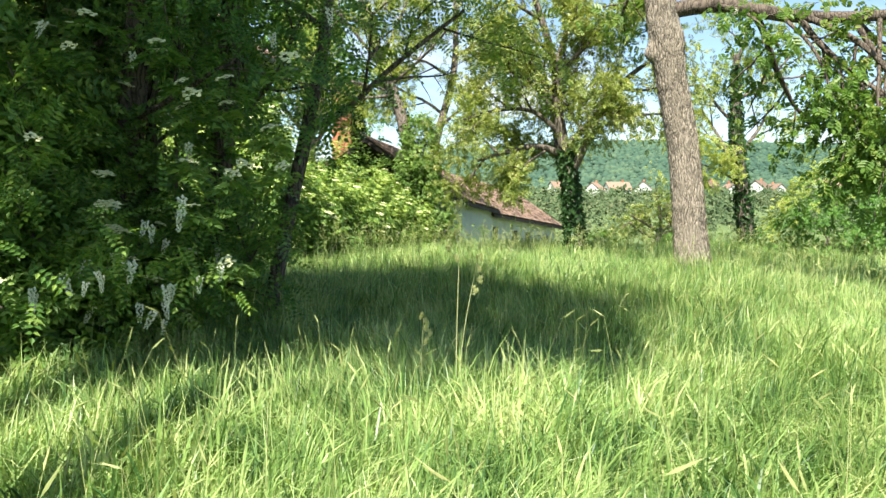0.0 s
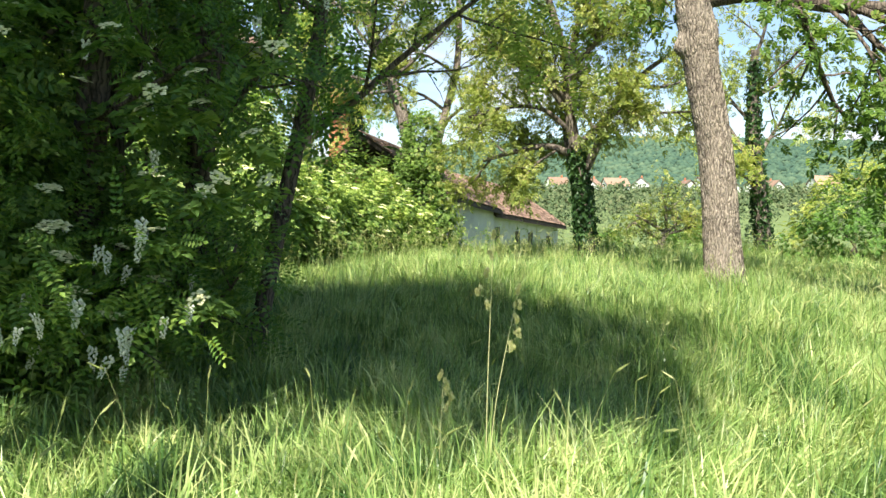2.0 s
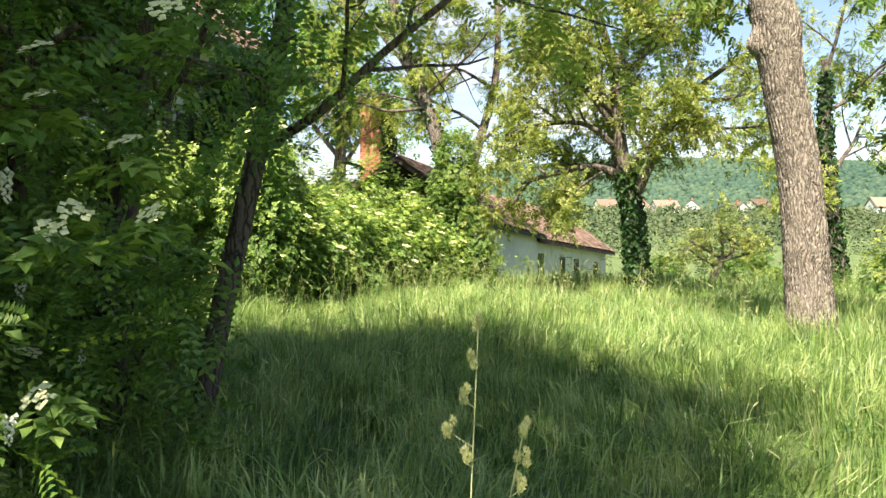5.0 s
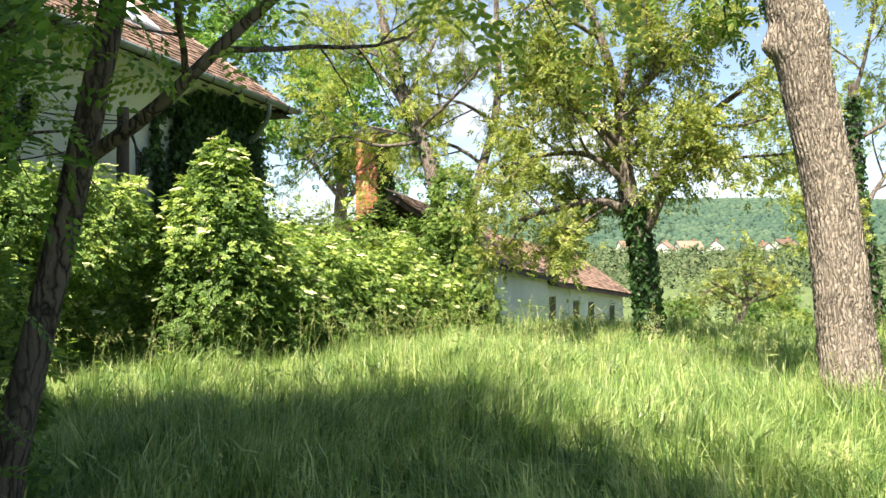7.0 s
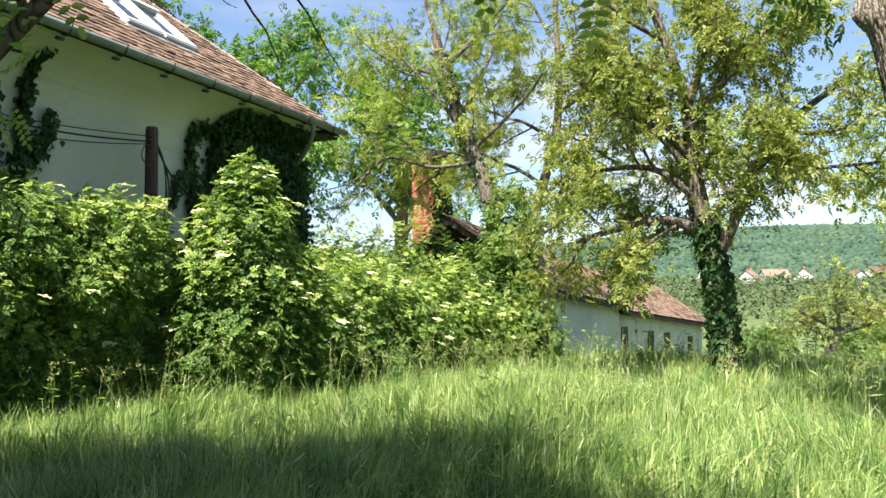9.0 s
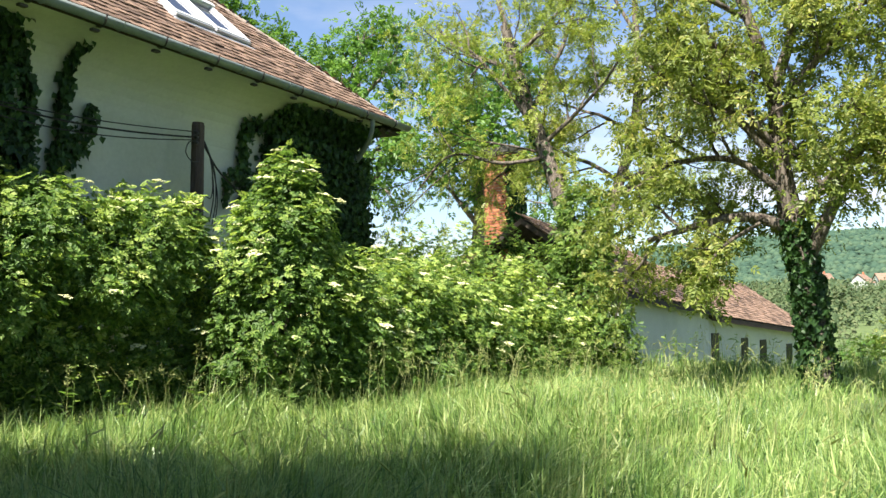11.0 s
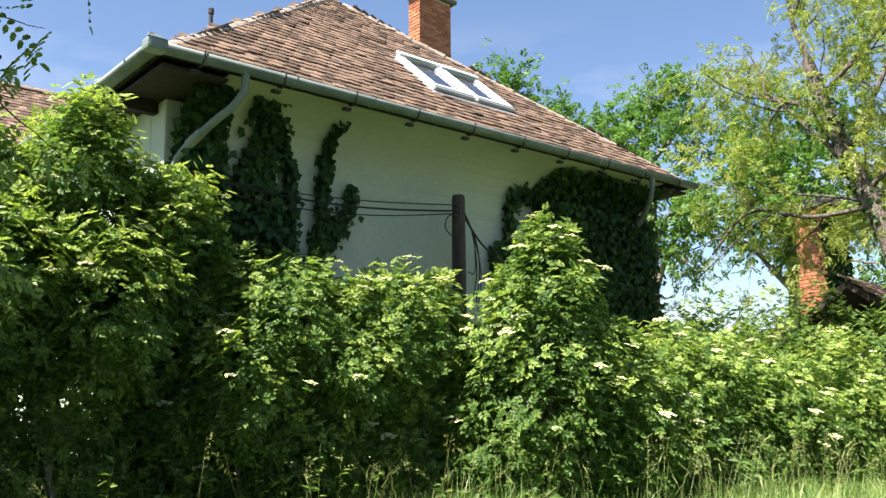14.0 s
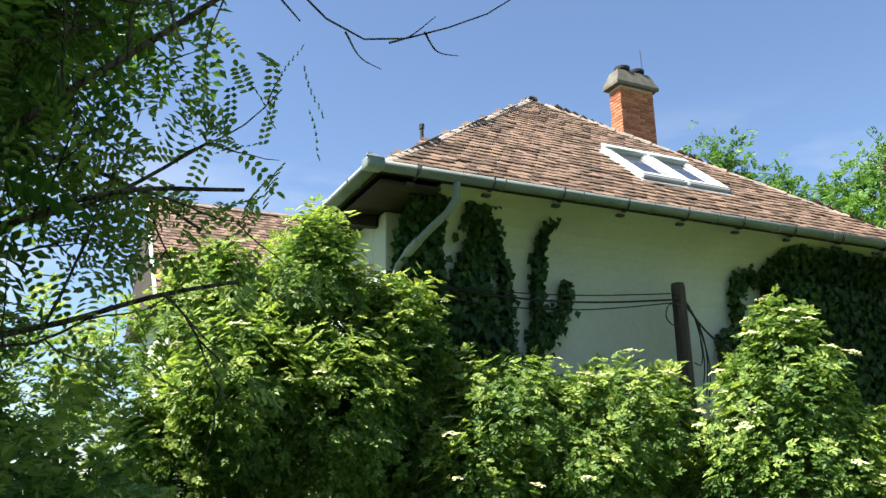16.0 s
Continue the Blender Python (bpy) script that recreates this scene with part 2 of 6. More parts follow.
TIMBER = surface("tarred_pole_timber", (0.03, 0.022, 0.018), (0.11, 0.085, 0.07), 3, 0.85, 30, 0.6, 0.01, stretch=(6, 6, 0.5))
ROOF_WHITE = surface("white_coated_frame", (0.62, 0.64, 0.64), (0.8, 0.82, 0.82), 3, 0.5, 40, 0.05, 0.002)
LEAD = surface("grey_flashing", (0.32, 0.33, 0.34), (0.5, 0.51, 0.52), 4, 0.5, 40, 0.1, 0.003, metal=0.4)
GLASS = glass_material("roof_window_glass")
CABLE = surface("black_cable", (0.012, 0.012, 0.012), (0.03, 0.03, 0.03), 20, 0.6, 80, 0.0)
# bluish distance haze is put into the greens of both far materials
FOREST = foliage("haze_tinted_far_forest", (0.036, 0.072, 0.052), (0.058, 0.102, 0.064), (0.09, 0.135, 0.078), 0.03, 0.95, 0.012, 0.05)
FAR_TREES = foliage("haze_tinted_garden_tree", (0.04, 0.07, 0.035), (0.085, 0.12, 0.055), (0.15, 0.165, 0.085), 0.1, 0.9, 0.02, 0.05)
DARK_VOID = surface("dark_window", (0.012, 0.012, 0.014), (0.03, 0.03, 0.032), 3, 0.3, 30, 0.0)

# ---------------------------------------------------------------- mesh helpers
rng = np.random.default_rng(7)


def mesh_of(name, chunks, material, smooth=False):
    """One mesh from chunks of (vertices, faces); each chunk's faces have one number of corners."""
    verts, loops, totals, base = [], [], [], 0
    for v, f in chunks:
        v, f = np.asarray(v, float).reshape(-1, 3), np.asarray(f, int)
        verts.append(v)
        loops.append((f + base).ravel())
        totals.append(np.full(len(f), f.shape[1]))
        base += len(v)
    verts, loops, totals = np.concatenate(verts), np.concatenate(loops), np.concatenate(totals)
    me = bpy.data.meshes.new(name)
    me.vertices.add(len(verts))
    me.vertices.foreach_set("co", verts.ravel().astype(np.float32))
    me.loops.add(len(loops))
    me.loops.foreach_set("vertex_index", loops.astype(np.int32))
    me.polygons.add(len(totals))
    me.polygons.foreach_set("loop_start", (np.cumsum(totals) - totals).astype(np.int32))
    me.polygons.foreach_set("loop_total", totals.astype(np.int32))
    me.polygons.foreach_set("use_smooth", np.full(len(totals), smooth))
    me.update(calc_edges=True)
    me.validate()
    me.materials.append(material)
    return me


def piece(name, chunks, material, parent=None, label="", smooth=False, kind=""):
    ob = new(name, mesh_of(name, chunks, material, smooth))
    ob.parent = parent
    return tagged(ob, label=label, kind=kind)


def empty(name, m, label, category, group="", kind=""):
    ob = new(name)
    ob.empty_display_size = 0.2
    ob.matrix_world = m
    return tagged(ob, label, category, group, kind)


BOX_V = np.array([[x, y, z] for x in (-.5, .5) for y in (-.5, .5) for z in (-.5, .5)], float)
BOX_F = np.array([[0, 1, 3, 2], [4, 6, 7, 5], [0, 4, 5, 1], [2, 3, 7, 6], [0, 2, 6, 4], [1, 5, 7, 3]])


def box(lo, hi):
    lo, hi = np.array(lo, float), np.array(hi, float)
    return BOX_V * (hi - lo) + (lo + hi) / 2, BOX_F


def bevel_box(lo, hi, r=0.01, segments=2):
    bm = bmesh.new()
    bmesh.ops.create_cube(bm, size=1.0)
    lo, hi = Vector(lo), Vector(hi)
    for v in bm.verts:
        v.co = Vector(((v.co.x + .5) * (hi.x - lo.x) + lo.x, (v.co.y + .5) * (hi.y - lo.y) + lo.y, (v.co.z + .5) * (hi.z - lo.z) + lo.z))
    bmesh.ops.bevel(bm, geom=bm.edges[:], offset=r, segments=segments, affect="EDGES", profile=0.6)
    bmesh.ops.triangulate(bm, faces=bm.faces[:])
    v = np.array([x.co[:] for x in bm.verts])
    f = np.array([[x.index for x in q.verts] for q in bm.faces])
    bm.free()
    return v, f


def moved(chunk, m):
    v, f = chunk
    a = np.array(m)
    return v @ a[:3, :3].T + a[:3, 3], f


def prism(outline, y0, y1, axis="y"):
    """A closed outline of (a, b) drawn out along one axis; convex outlines only."""
    n = len(outline)
    put = {"y": lambda a, b, y: (a, y, b), "x": lambda a, b, x: (x, a, b), "z": lambda a, b, z: (a, b, z)}[axis]
    v = [put(a, b, y0) for a, b in outline] + [put(a, b, y1) for a, b in outline]
    quads = [[i, (i + 1) % n, n + (i + 1) % n, n + i] for i in range(n)]
    fan = [[0, i + 1, i] for i in range(1, n - 1)] + [[n, n + i, n + i + 1] for i in range(1, n - 1)]
    return [(v, quads), (v, fan)]


def tube(points, radii, sides=8, cap=True):
    """A round tapered tube along points."""
    p = np.asarray(points, float)
    r = np.broadcast_to(np.asarray(radii, float), (len(p),))
    d = np.gradient(p, axis=0)
    d /= np.linalg.norm(d, axis=1)[:, None] + 1e-9
    ref = np.array([0.0, 0.0, 1.0]) if abs(d[0][2]) < 0.9 else np.array([1.0, 0.0, 0.0])
    rings, last = [], None
    ang = np.linspace(0, 2 * np.pi, sides, endpoint=False)
    for i in range(len(p)):
        a = ref - d[i] * (ref @ d[i]) if last is None else last - d[i] * (last @ d[i])
        a /= np.linalg.norm(a) + 1e-9
        last = a
        b = np.cross(d[i], a)
        rings.append(p[i] + r[i] * (np.cos(ang)[:, None] * a + np.sin(ang)[:, None] * b))
    v = np.concatenate(rings)
    k = np.arange(sides)
    f = np.concatenate([np.stack([i * sides + k, i * sides + (k + 1) % sides, (i + 1) * sides + (k + 1) % sides, (i + 1) * sides + k], 1)
                        for i in range(len(p) - 1)])
    out = [(v, f)]
    if cap:
        for ring, centre, flip in ((0, p[0], True), (len(p) - 1, p[-1], False)):
            vv = np.concatenate([v[ring * sides:(ring + 1) * sides], [centre]])
            ff = np.stack([k, (k + 1) % sides, np.full(sides, sides)], 1)
            out.append((vv, ff[:, ::-1] if flip else ff))
    return out


def curve(points, n):
    """A smooth line through points."""
    p = np.asarray(points, float)
    t = np.concatenate([[0], np.cumsum(np.linalg.norm(np.diff(p, axis=0), axis=1))])
    m = np.gradient(p, t, axis=0)
    s = np.linspace(0, t[-1], n)
    i = np.clip(np.searchsorted(t, s, side="right") - 1, 0, len(p) - 2)
    h = (t[i + 1] - t[i])[:, None]
    q = ((s - t[i]) / (t[i + 1] - t[i]))[:, None]
    return ((2 * q**3 - 3 * q**2 + 1) * p[i] + (q**3 - 2 * q**2 + q) * h * m[i] + (-2 * q**3 + 3 * q**2) * p[i + 1] + (q**3 - q**2) * h * m[i + 1])


# ---------------------------------------------------------------- ground
def ground_z(x, y):
    """The meadow: nearly level, with low hummocks, falling away towards the barn and the valley."""
    x, y = np.asarray(x, float), np.asarray(y, float)
    bumps = 0.05 * np.sin(x * 0.9 + 0.5) * np.sin(y * 0.7) + 0.03 * np.sin(x * 2.1 + y * 1.3)
    up = np.clip((y - 2.5) / 9.0, 0, 1)
    bumps = bumps + 0.27 * up * up * (3 - 2 * up)
    fall = np.clip(y - 21.0, 0, None)
    drop = -0.085 * fall * np.clip(fall / 6, 0, 1)
    drop = np.where(fall > 30, np.minimum(-2.55 + 0.025 * (fall - 30), 8.0), drop)
    near = np.clip((60 - np.hypot(x, y - 8)) / 40, 0, 1)
    return bumps * near + drop


def ground_sheet():
    steps = np.concatenate([-np.geomspace(2500, 34, 26), np.arange(-32, 33, 0.8), np.geomspace(34, 2500, 26)])
    gx, gy = np.meshgrid(steps, steps + 10.0, indexing="ij")
    v = np.stack([gx, gy, ground_z(gx, gy)], -1).reshape(-1, 3)
    n = len(steps)
    i = np.arange(n - 1)
    a = (i[:, None] * n + i[None, :]).ravel()
    return v, np.stack([a, a + n, a + n + 1, a + 1], 1)


tagged(piece("ground", [ground_sheet()], SOIL, smooth=True), "grassy meadow soil with dry thatch between the stems", "ground", kind="structure")

# ---------------------------------------------------------------- the house with the hipped roof
U, N = (0.09904, 0.99508), (-0.99508, 0.09904)
HOUSE = Matrix(((U[0], N[0], 0, -6.964), (U[1], N[1], 0, 11.448), (0, 0, 1, 0), (0, 0, 0, 1)))
house = empty("house", HOUSE, "white plastered house with hipped clay-tile roof and ivied wall", "house")
EAVE, LEN, APX, APZ, RUN = 4.83, 9.30, 4.65, 8.18, 12.5
SLOPE = (APZ - EAVE) / 3.97
WALL, SIDE = 0.90, 0.60
X0 = 0.16      # the front eaves begin here


def wall_part(name, lo, hi):
    return piece(name, [bevel_box(lo, hi, 0.02)], PLASTER, house)


wall_part("wall", (SIDE, WALL, -0.3), (LEN - SIDE, WALL + 0.4, EAVE - 0.165))
wall_part("wall", (SIDE, WALL + 0.403, -0.3), (SIDE + 0.4, RUN, EAVE - 0.165))
wall_part("wall", (LEN - SIDE - 0.4, WALL + 0.403, -0.3), (LEN - SIDE, RUN, EAVE - 0.165))
wall_part("wall", (SIDE + 0.403, RUN - 0.4, -0.3), (LEN - SIDE - 0.403, RUN, EAVE - 0.165))

# roof boarding as one thick shell, with the tiles on it
BACK = RUN + 0.6
rv = [(X0, 0, EAVE), (LEN, 0, EAVE), (APX, 3.97, APZ), (X0, BACK, EAVE), (LEN, BACK, EAVE), (APX, BACK - 0.01, APZ)]
rv = rv + [(a, b, c - 0.075) for a, b, c in rv]
roof = piece("roof", [(rv, [[0, 1, 2], [3, 5, 4], [6, 8, 7], [9, 10, 11]]),
                      (rv, [[0, 2, 5, 3], [1, 4, 5, 2], [6, 9, 11, 8], [7, 8, 11, 10], [0, 6, 7, 1], [0, 3, 9, 6], [1, 7, 10, 4], [3, 4, 10, 9]])],
             TILE_EDGE, house, "hipped roof of weathered plain clay tiles")
# the eaves are plastered underneath in front, boarded along the side
cove = [(WALL + 0.05, EAVE - 0.95), (WALL - 0.004, EAVE - 0.95)] + [(WALL - 0.03 - 0.86 * (1 - math.cos(t)) ** 1.1, EAVE - 0.85 + 0.765 * math.sin(t)) for t in np.linspace(0, math.pi / 2, 10)] + [(0.01, EAVE - 0.08), (WALL + 0.05, EAVE - 0.08)]
cv_n = len(cove)
cv_v = [(x, y, z) for x in (0.9, LEN - 0.7) for y, z in cove]
piece("soffit", [(cv_v, [[i, (i + 1) % cv_n, cv_n + (i + 1) % cv_n, cv_n + i] for i in range(cv_n)]),
                 (cv_v, [[cv_n - 1, i, i + 1] for i in range(cv_n - 2)] + [[2 * cv_n - 1, cv_n + i + 1, cv_n + i] for i in range(cv_n - 2)])], PLASTER, house, "curved white plaster cove under the eaves")
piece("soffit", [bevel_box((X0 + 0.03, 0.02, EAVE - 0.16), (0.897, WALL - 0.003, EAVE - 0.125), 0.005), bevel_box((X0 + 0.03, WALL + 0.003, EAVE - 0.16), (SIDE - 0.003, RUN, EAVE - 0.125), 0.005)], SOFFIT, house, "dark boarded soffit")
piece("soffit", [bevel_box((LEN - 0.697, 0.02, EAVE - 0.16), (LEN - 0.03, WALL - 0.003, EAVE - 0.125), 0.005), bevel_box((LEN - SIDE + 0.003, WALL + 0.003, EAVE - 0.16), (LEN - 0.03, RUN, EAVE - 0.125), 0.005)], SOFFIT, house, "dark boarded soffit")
for y in (1.1, 1.9, 2.7, 3.5, 4.3):
    piece("rafter_end", [bevel_box((X0 + 0.06, y, EAVE - 0.30), (SIDE - 0.004, y + 0.12, EAVE - 0.163), 0.015)], SOFFIT, house, "dark carved rafter end")


def tile_chunk():
    """A plain tile with a rounded tail: x across, y down the slope from its head, z proud."""
    w, l, t = 0.083, 0.25, 0.019
    tail = [(-w, l - 0.035), (-w * 0.72, l - 0.01), (-w * 0.3, l), (w * 0.3, l), (w * 0.72, l - 0.01), (w, l - 0.035)]
    out = [(-w, 0)] + tail + [(w, 0)]
    n = len(out)
    v = [(a, b, t) for a, b in out] + [(a, b, 0) for a, b in out]
    fan = [[0, i, i + 1] for i in range(1, n - 1)]
    side = [[i, n + i, n + (i + 1) % n, (i + 1) % n] for i in range(n - 1)]
    tri = fan + [[a, b, c] for a, b, c, d in side] + [[a, c, d] for a, b, c, d in side]
    return np.array(v, float), np.array(tri)


TILE_V, TILE_F = tile_chunk()
tile_mesh = mesh_of("tile", [(TILE_V, TILE_F)], TILE)


def tile_places(origin, across, down, width_at, length, seed, skip=None):
    """Poses of plain tiles on a roof plane; width_at(s) gives the (from, to) of the row that lies s metres below the top."""
    r = np.random.default_rng(seed)
    across, down = Vector(across).normalized(), Vector(down).normalized()
    up = across.cross(down)
    if up.z < 0:
        up = -up
    rows, out = int(length / 0.145), []
    for i in range(rows + 1):
        s = length - i * 0.145
        a, b = width_at(s)
        k0 = int(math.floor(a / 0.172))
        for k in range(k0, int(b / 0.172) + 2):
            x = (k + 0.5 * (i % 2)) * 0.172
            if x < a or x > b or (skip and skip(x, s)):
                continue
            tilt = 0.105 + r.normal(0, 0.016)
            c, d = across, (down * math.cos(tilt) + up * math.sin(tilt))
            d = (d + across * r.normal(0, 0.02)).normalized()
            u = c.cross(d).normalized()
            if u.z < 0:
                u = -u
            c = d.cross(u)
            p = Vector(origin) + across * x + down * (s - 0.25) + up * (0.012 + abs(r.normal(0, 0.004)))
            out.append((Matrix(((c.x, d.x, u.x, p.x), (c.y, d.y, u.y, p.y), (c.z, d.z, u.z, p.z), (0, 0, 0, 1))), x, s))
    return out


FRONT_LEN = math.hypot(3.97, APZ - EAVE) + 0.05
WINDOW_S = (3.97 - 1.78) / 3.97 * (FRONT_LEN - 0.05), (3.97 - 0.92) / 3.97 * (FRONT_LEN - 0.05)


def under_window(x, s):
    return 4.40 - APX < x < 5.98 - APX and WINDOW_S[0] + 0.05 < s < WINDOW_S[1] + 0.1


front_tiles = tile_places((APX, 3.97, APZ), (1, 0, 0), (0, -3.97, EAVE - APZ), lambda s: (-s / FRONT_LEN * (APX - X0) + 0.04, s / FRONT_LEN * APX - 0.04),
                          FRONT_LEN, 3, under_window)
SIDE_LEN = math.hypot(APX, APZ - EAVE) + 0.05
LEFT_LEN = math.hypot(APX - X0, APZ - EAVE) + 0.05
left_tiles = tile_places((APX, 3.97, APZ), (0, 1, 0), (X0 - APX, 0, EAVE - APZ), lambda s: (-s / LEFT_LEN * 3.97 + 0.04, 8.9), LEFT_LEN, 4)
right_tiles = tile_places((APX, 3.97, APZ), (0, 1, 0), (APX, 0, EAVE - APZ), lambda s: (-s / SIDE_LEN * 3.97 + 0.04, 8.9), SIDE_LEN, 5)
single, joined = [], []
for m, x, s in front_tiles:
    (single if s > FRONT_LEN - 1.25 and len(single) < 300 else joined).append(m)


def joined_tiles(places):
    return [(np.concatenate([TILE_V @ np.array(m)[:3, :3].T + np.array(m)[:3, 3] for m in places]),
             np.concatenate([TILE_F + i * len(TILE_V) for i in range(len(places))]))]


piece("roof_tiles", joined_tiles(joined), TILE, roof, kind="stuff")
piece("roof_tiles", joined_tiles([m for m, x, s in left_tiles]), TILE, roof, kind="stuff")
piece("roof_tiles", joined_tiles([m for m, x, s in right_tiles]), TILE, roof, kind="stuff")


def ridge_run(a, b, seed):
    """Half-round ridge tiles lapped along a hip or ridge."""
    r = np.random.default_rng(seed)
    a, b = Vector(a), Vector(b)
    n = int((b - a).length / 0.33)
    d = (b - a).normalized()
    side = d.cross(Vector((0, 0, 1))).normalized()
    up = side.cross(d)
    ang = np.linspace(0, math.pi, 7)
    out = []
    for i in range(n):
        p0, p1 = a + d * (i * 0.33), a + d * (i * 0.33 + 0.36)
        lift = r.normal(0, 0.006)
        v = []
        for p, rad in ((p0, 0.105), (p1, 0.09)):
            for rr in (rad, rad - 0.02):
                v += [tuple(p + side * (math.cos(t) * rr) + up * (math.sin(t) * rr * 0.8 - 0.015 + lift)) for t in ang]
        f = []
        for k in range(6):
            f += [[k, k + 1, 15 + k, 14 + k], [7 + k, 21 + k, 22 + k, 8 + k], [k, 7 + k, 8 + k, k + 1], [14 + k, 15 + k, 22 + k, 21 + k]]
        out.append((v, f))
    return out


for a, b, sd in (((X0 + 0.05, 0.05, EAVE + 0.02), (APX, 3.97, APZ + 0.03), 1), ((LEN - 0.05, 0.05, EAVE + 0.02), (APX, 3.97, APZ + 0.03), 2),
                 ((APX, 3.9, APZ + 0.03), (APX, BACK, APZ + 0.03), 3)):
    for chunk in ridge_run(a, b, sd):
        piece("ridge_tile", [chunk], RIDGE, roof)


# gutters, hooks and downpipes
def gutter_chunks(a, b, r=0.085):
    a, b = Vector(a), Vector(b)
    d = (b - a).normalized()
    side = d.cross(Vector((0, 0, 1))).normalized()
    ang = np.linspace(math.pi, 2 * math.pi, 9)
    v = []
    for p in (a, b):
        for rr in (r, r - 0.008):
            v += [tuple(p + side * (math.cos(t) * rr) + Vector((0, 0, math.sin(t) * rr * 1.05))) for t in ang]
    f = []
    for k in range(8):
        f += [[k, k + 1, 19 + k, 18 + k], [9 + k, 27 + k, 28 + k, 10 + k], [k, 9 + k, 10 + k, k + 1], [18 + k, 19 + k, 28 + k, 27 + k]]
    f += [[0, 18, 27, 9], [8, 17, 35, 26]]
    out = [(v, f)]
    n = int((b - a).length / 1.1)
    for i in range(n + 1):
        c = a + d * ((i + 0.5) * (b - a).length / (n + 1))
        out += tube([c + side * (math.cos(t) * (r + 0.004)) + Vector((0, 0, math.sin(t) * (r + 0.004) * 1.05)) for t in ang], 0.012, 5)
    return out


GZ = EAVE + 0.015
front_gutter = piece("gutter", gutter_chunks((X0 - 0.1, -0.07, GZ), (LEN + 0.1, -0.07, GZ)), ZINC, house, "grey-green half-round gutter", smooth=True)
piece("gutter", gutter_chunks((X0 - 0.07, RUN, GZ), (X0 - 0.07, 0.02, GZ)), ZINC, house, "grey-green half-round gutter", smooth=True)
piece("gutter_corner", [bevel_box((X0 - 0.19, -0.16, GZ - 0.09), (X0 + 0.02, 0.02, GZ + 0.03), 0.03)] +
      [(np.array([(X0 + -0.19, -0.16, GZ + 0.025), (X0 + 0.0, -0.16, GZ + 0.025), (X0 + -0.10, -0.13, GZ + 0.070), (X0 + -0.17, -0.14, GZ + 0.070), (X0 + -0.19, -0.12, GZ + 0.025), (X0 + 0.0, -0.12, GZ + 0.025), (X0 + -0.10, -0.11, GZ + 0.070), (X0 + -0.17, -0.12, GZ + 0.070)]),
        np.array([[0, 1, 2, 3], [4, 7, 6, 5], [0, 3, 7, 4], [1, 5, 6, 2], [3, 2, 6, 7]]))], ZINC, house, "raised gutter corner piece")
for i in range(10):
    x = 0.55 + i * 0.92
    strap = curve([(x, 0.05, EAVE - 0.02), (x, -0.01, EAVE - 0.10), (x, -0.07, EAVE - 0.115), (x, -0.145, EAVE - 0.06), (x, -0.165, EAVE + 0.03)], 10)
    piece("gutter_hook", tube(strap, 0.011, 5) + [bevel_box((x - 0.08, -0.03, EAVE - 0.165), (x + 0.02, 0.04, EAVE - 0.13), 0.012)], IRON, front_gutter, "dark iron hook")
for x, s in ((1.05, 1), (LEN - 1.1, -1)):
    line = curve([(x, -0.06, EAVE - 0.05), (x, -0.05, EAVE - 0.22), (x - 0.25 * s, 0.35, EAVE - 0.62), (x - 0.38 * s, 0.74, EAVE - 0.9), (x - 0.4 * s, 0.83, EAVE - 1.2), (x - 0.4 * s, 0.83, 0.1)], 26)
    piece("downpipe", tube(line, 0.043, 10) + tube(line[4:6], 0.054, 10) + tube(line[12:14], 0.052, 10), ZINC, house, "grey zinc downpipe with a swan neck", smooth=True)


# roof windows
def roof_window(x0, x1, parent):
    """A roof window in the front slope, with flashing, frame, sash and pane."""
    run = math.hypot(1, SLOPE)
    m = Matrix(((1, 0, 0, (x0 + x1) / 2), (0, 1 / run, -SLOPE / run, 0.92), (0, SLOPE / run, 1 / run, EAVE + 0.92 * SLOPE), (0, 0, 0, 1)))
    ob = empty("roof_window", m, "white-framed roof window between the clay tiles", "")
    ob.parent = parent
    w, l = (x1 - x0) / 2, (1.78 - 0.92) * run

    def frame_of(a, b, c, d, lo, hi, t):
        return [bevel_box((a, c, lo), (b, c + t, hi), 0.008), bevel_box((a, d - t, lo), (b, d, hi), 0.008),
                bevel_box((a, c + t + 0.002, lo), (a + t, d - t - 0.002, hi), 0.008), bevel_box((b - t, c + t + 0.002, lo), (b, d - t - 0.002, hi), 0.008)]
    piece("flashing", frame_of(-w - 0.06, w + 0.06, -0.14, l + 0.08, 0.03, 0.055, 0.13), LEAD, ob, "grey sheet flashing")
    fr = piece("window_frame", frame_of(-w, w, 0, l, 0.02, 0.125, 0.075), ROOF_WHITE, ob)
    piece("hood", [bevel_box((-w - 0.01, l - 0.09, 0.128), (w + 0.01, l + 0.03, 0.165), 0.012)], ROOF_WHITE, ob)
    piece("sill_rail", [bevel_box((-w, -0.05, 0.06), (w, 0.03, 0.11), 0.01)], LEAD, ob, "grey lower rail")
    piece("sash", frame_of(-w + 0.078, w - 0.078, 0.078, l - 0.078, 0.06, 0.105, 0.035), LEAD, ob, "dark sash")
    piece("pane", [bevel_box((-w + 0.1, 0.1, 0.065), (w - 0.1, l - 0.1, 0.08), 0.002)], GLASS, ob, "dark glass pane")


roof_window(4.40, 5.17, house)
roof_window(5.22, 5.99, house)


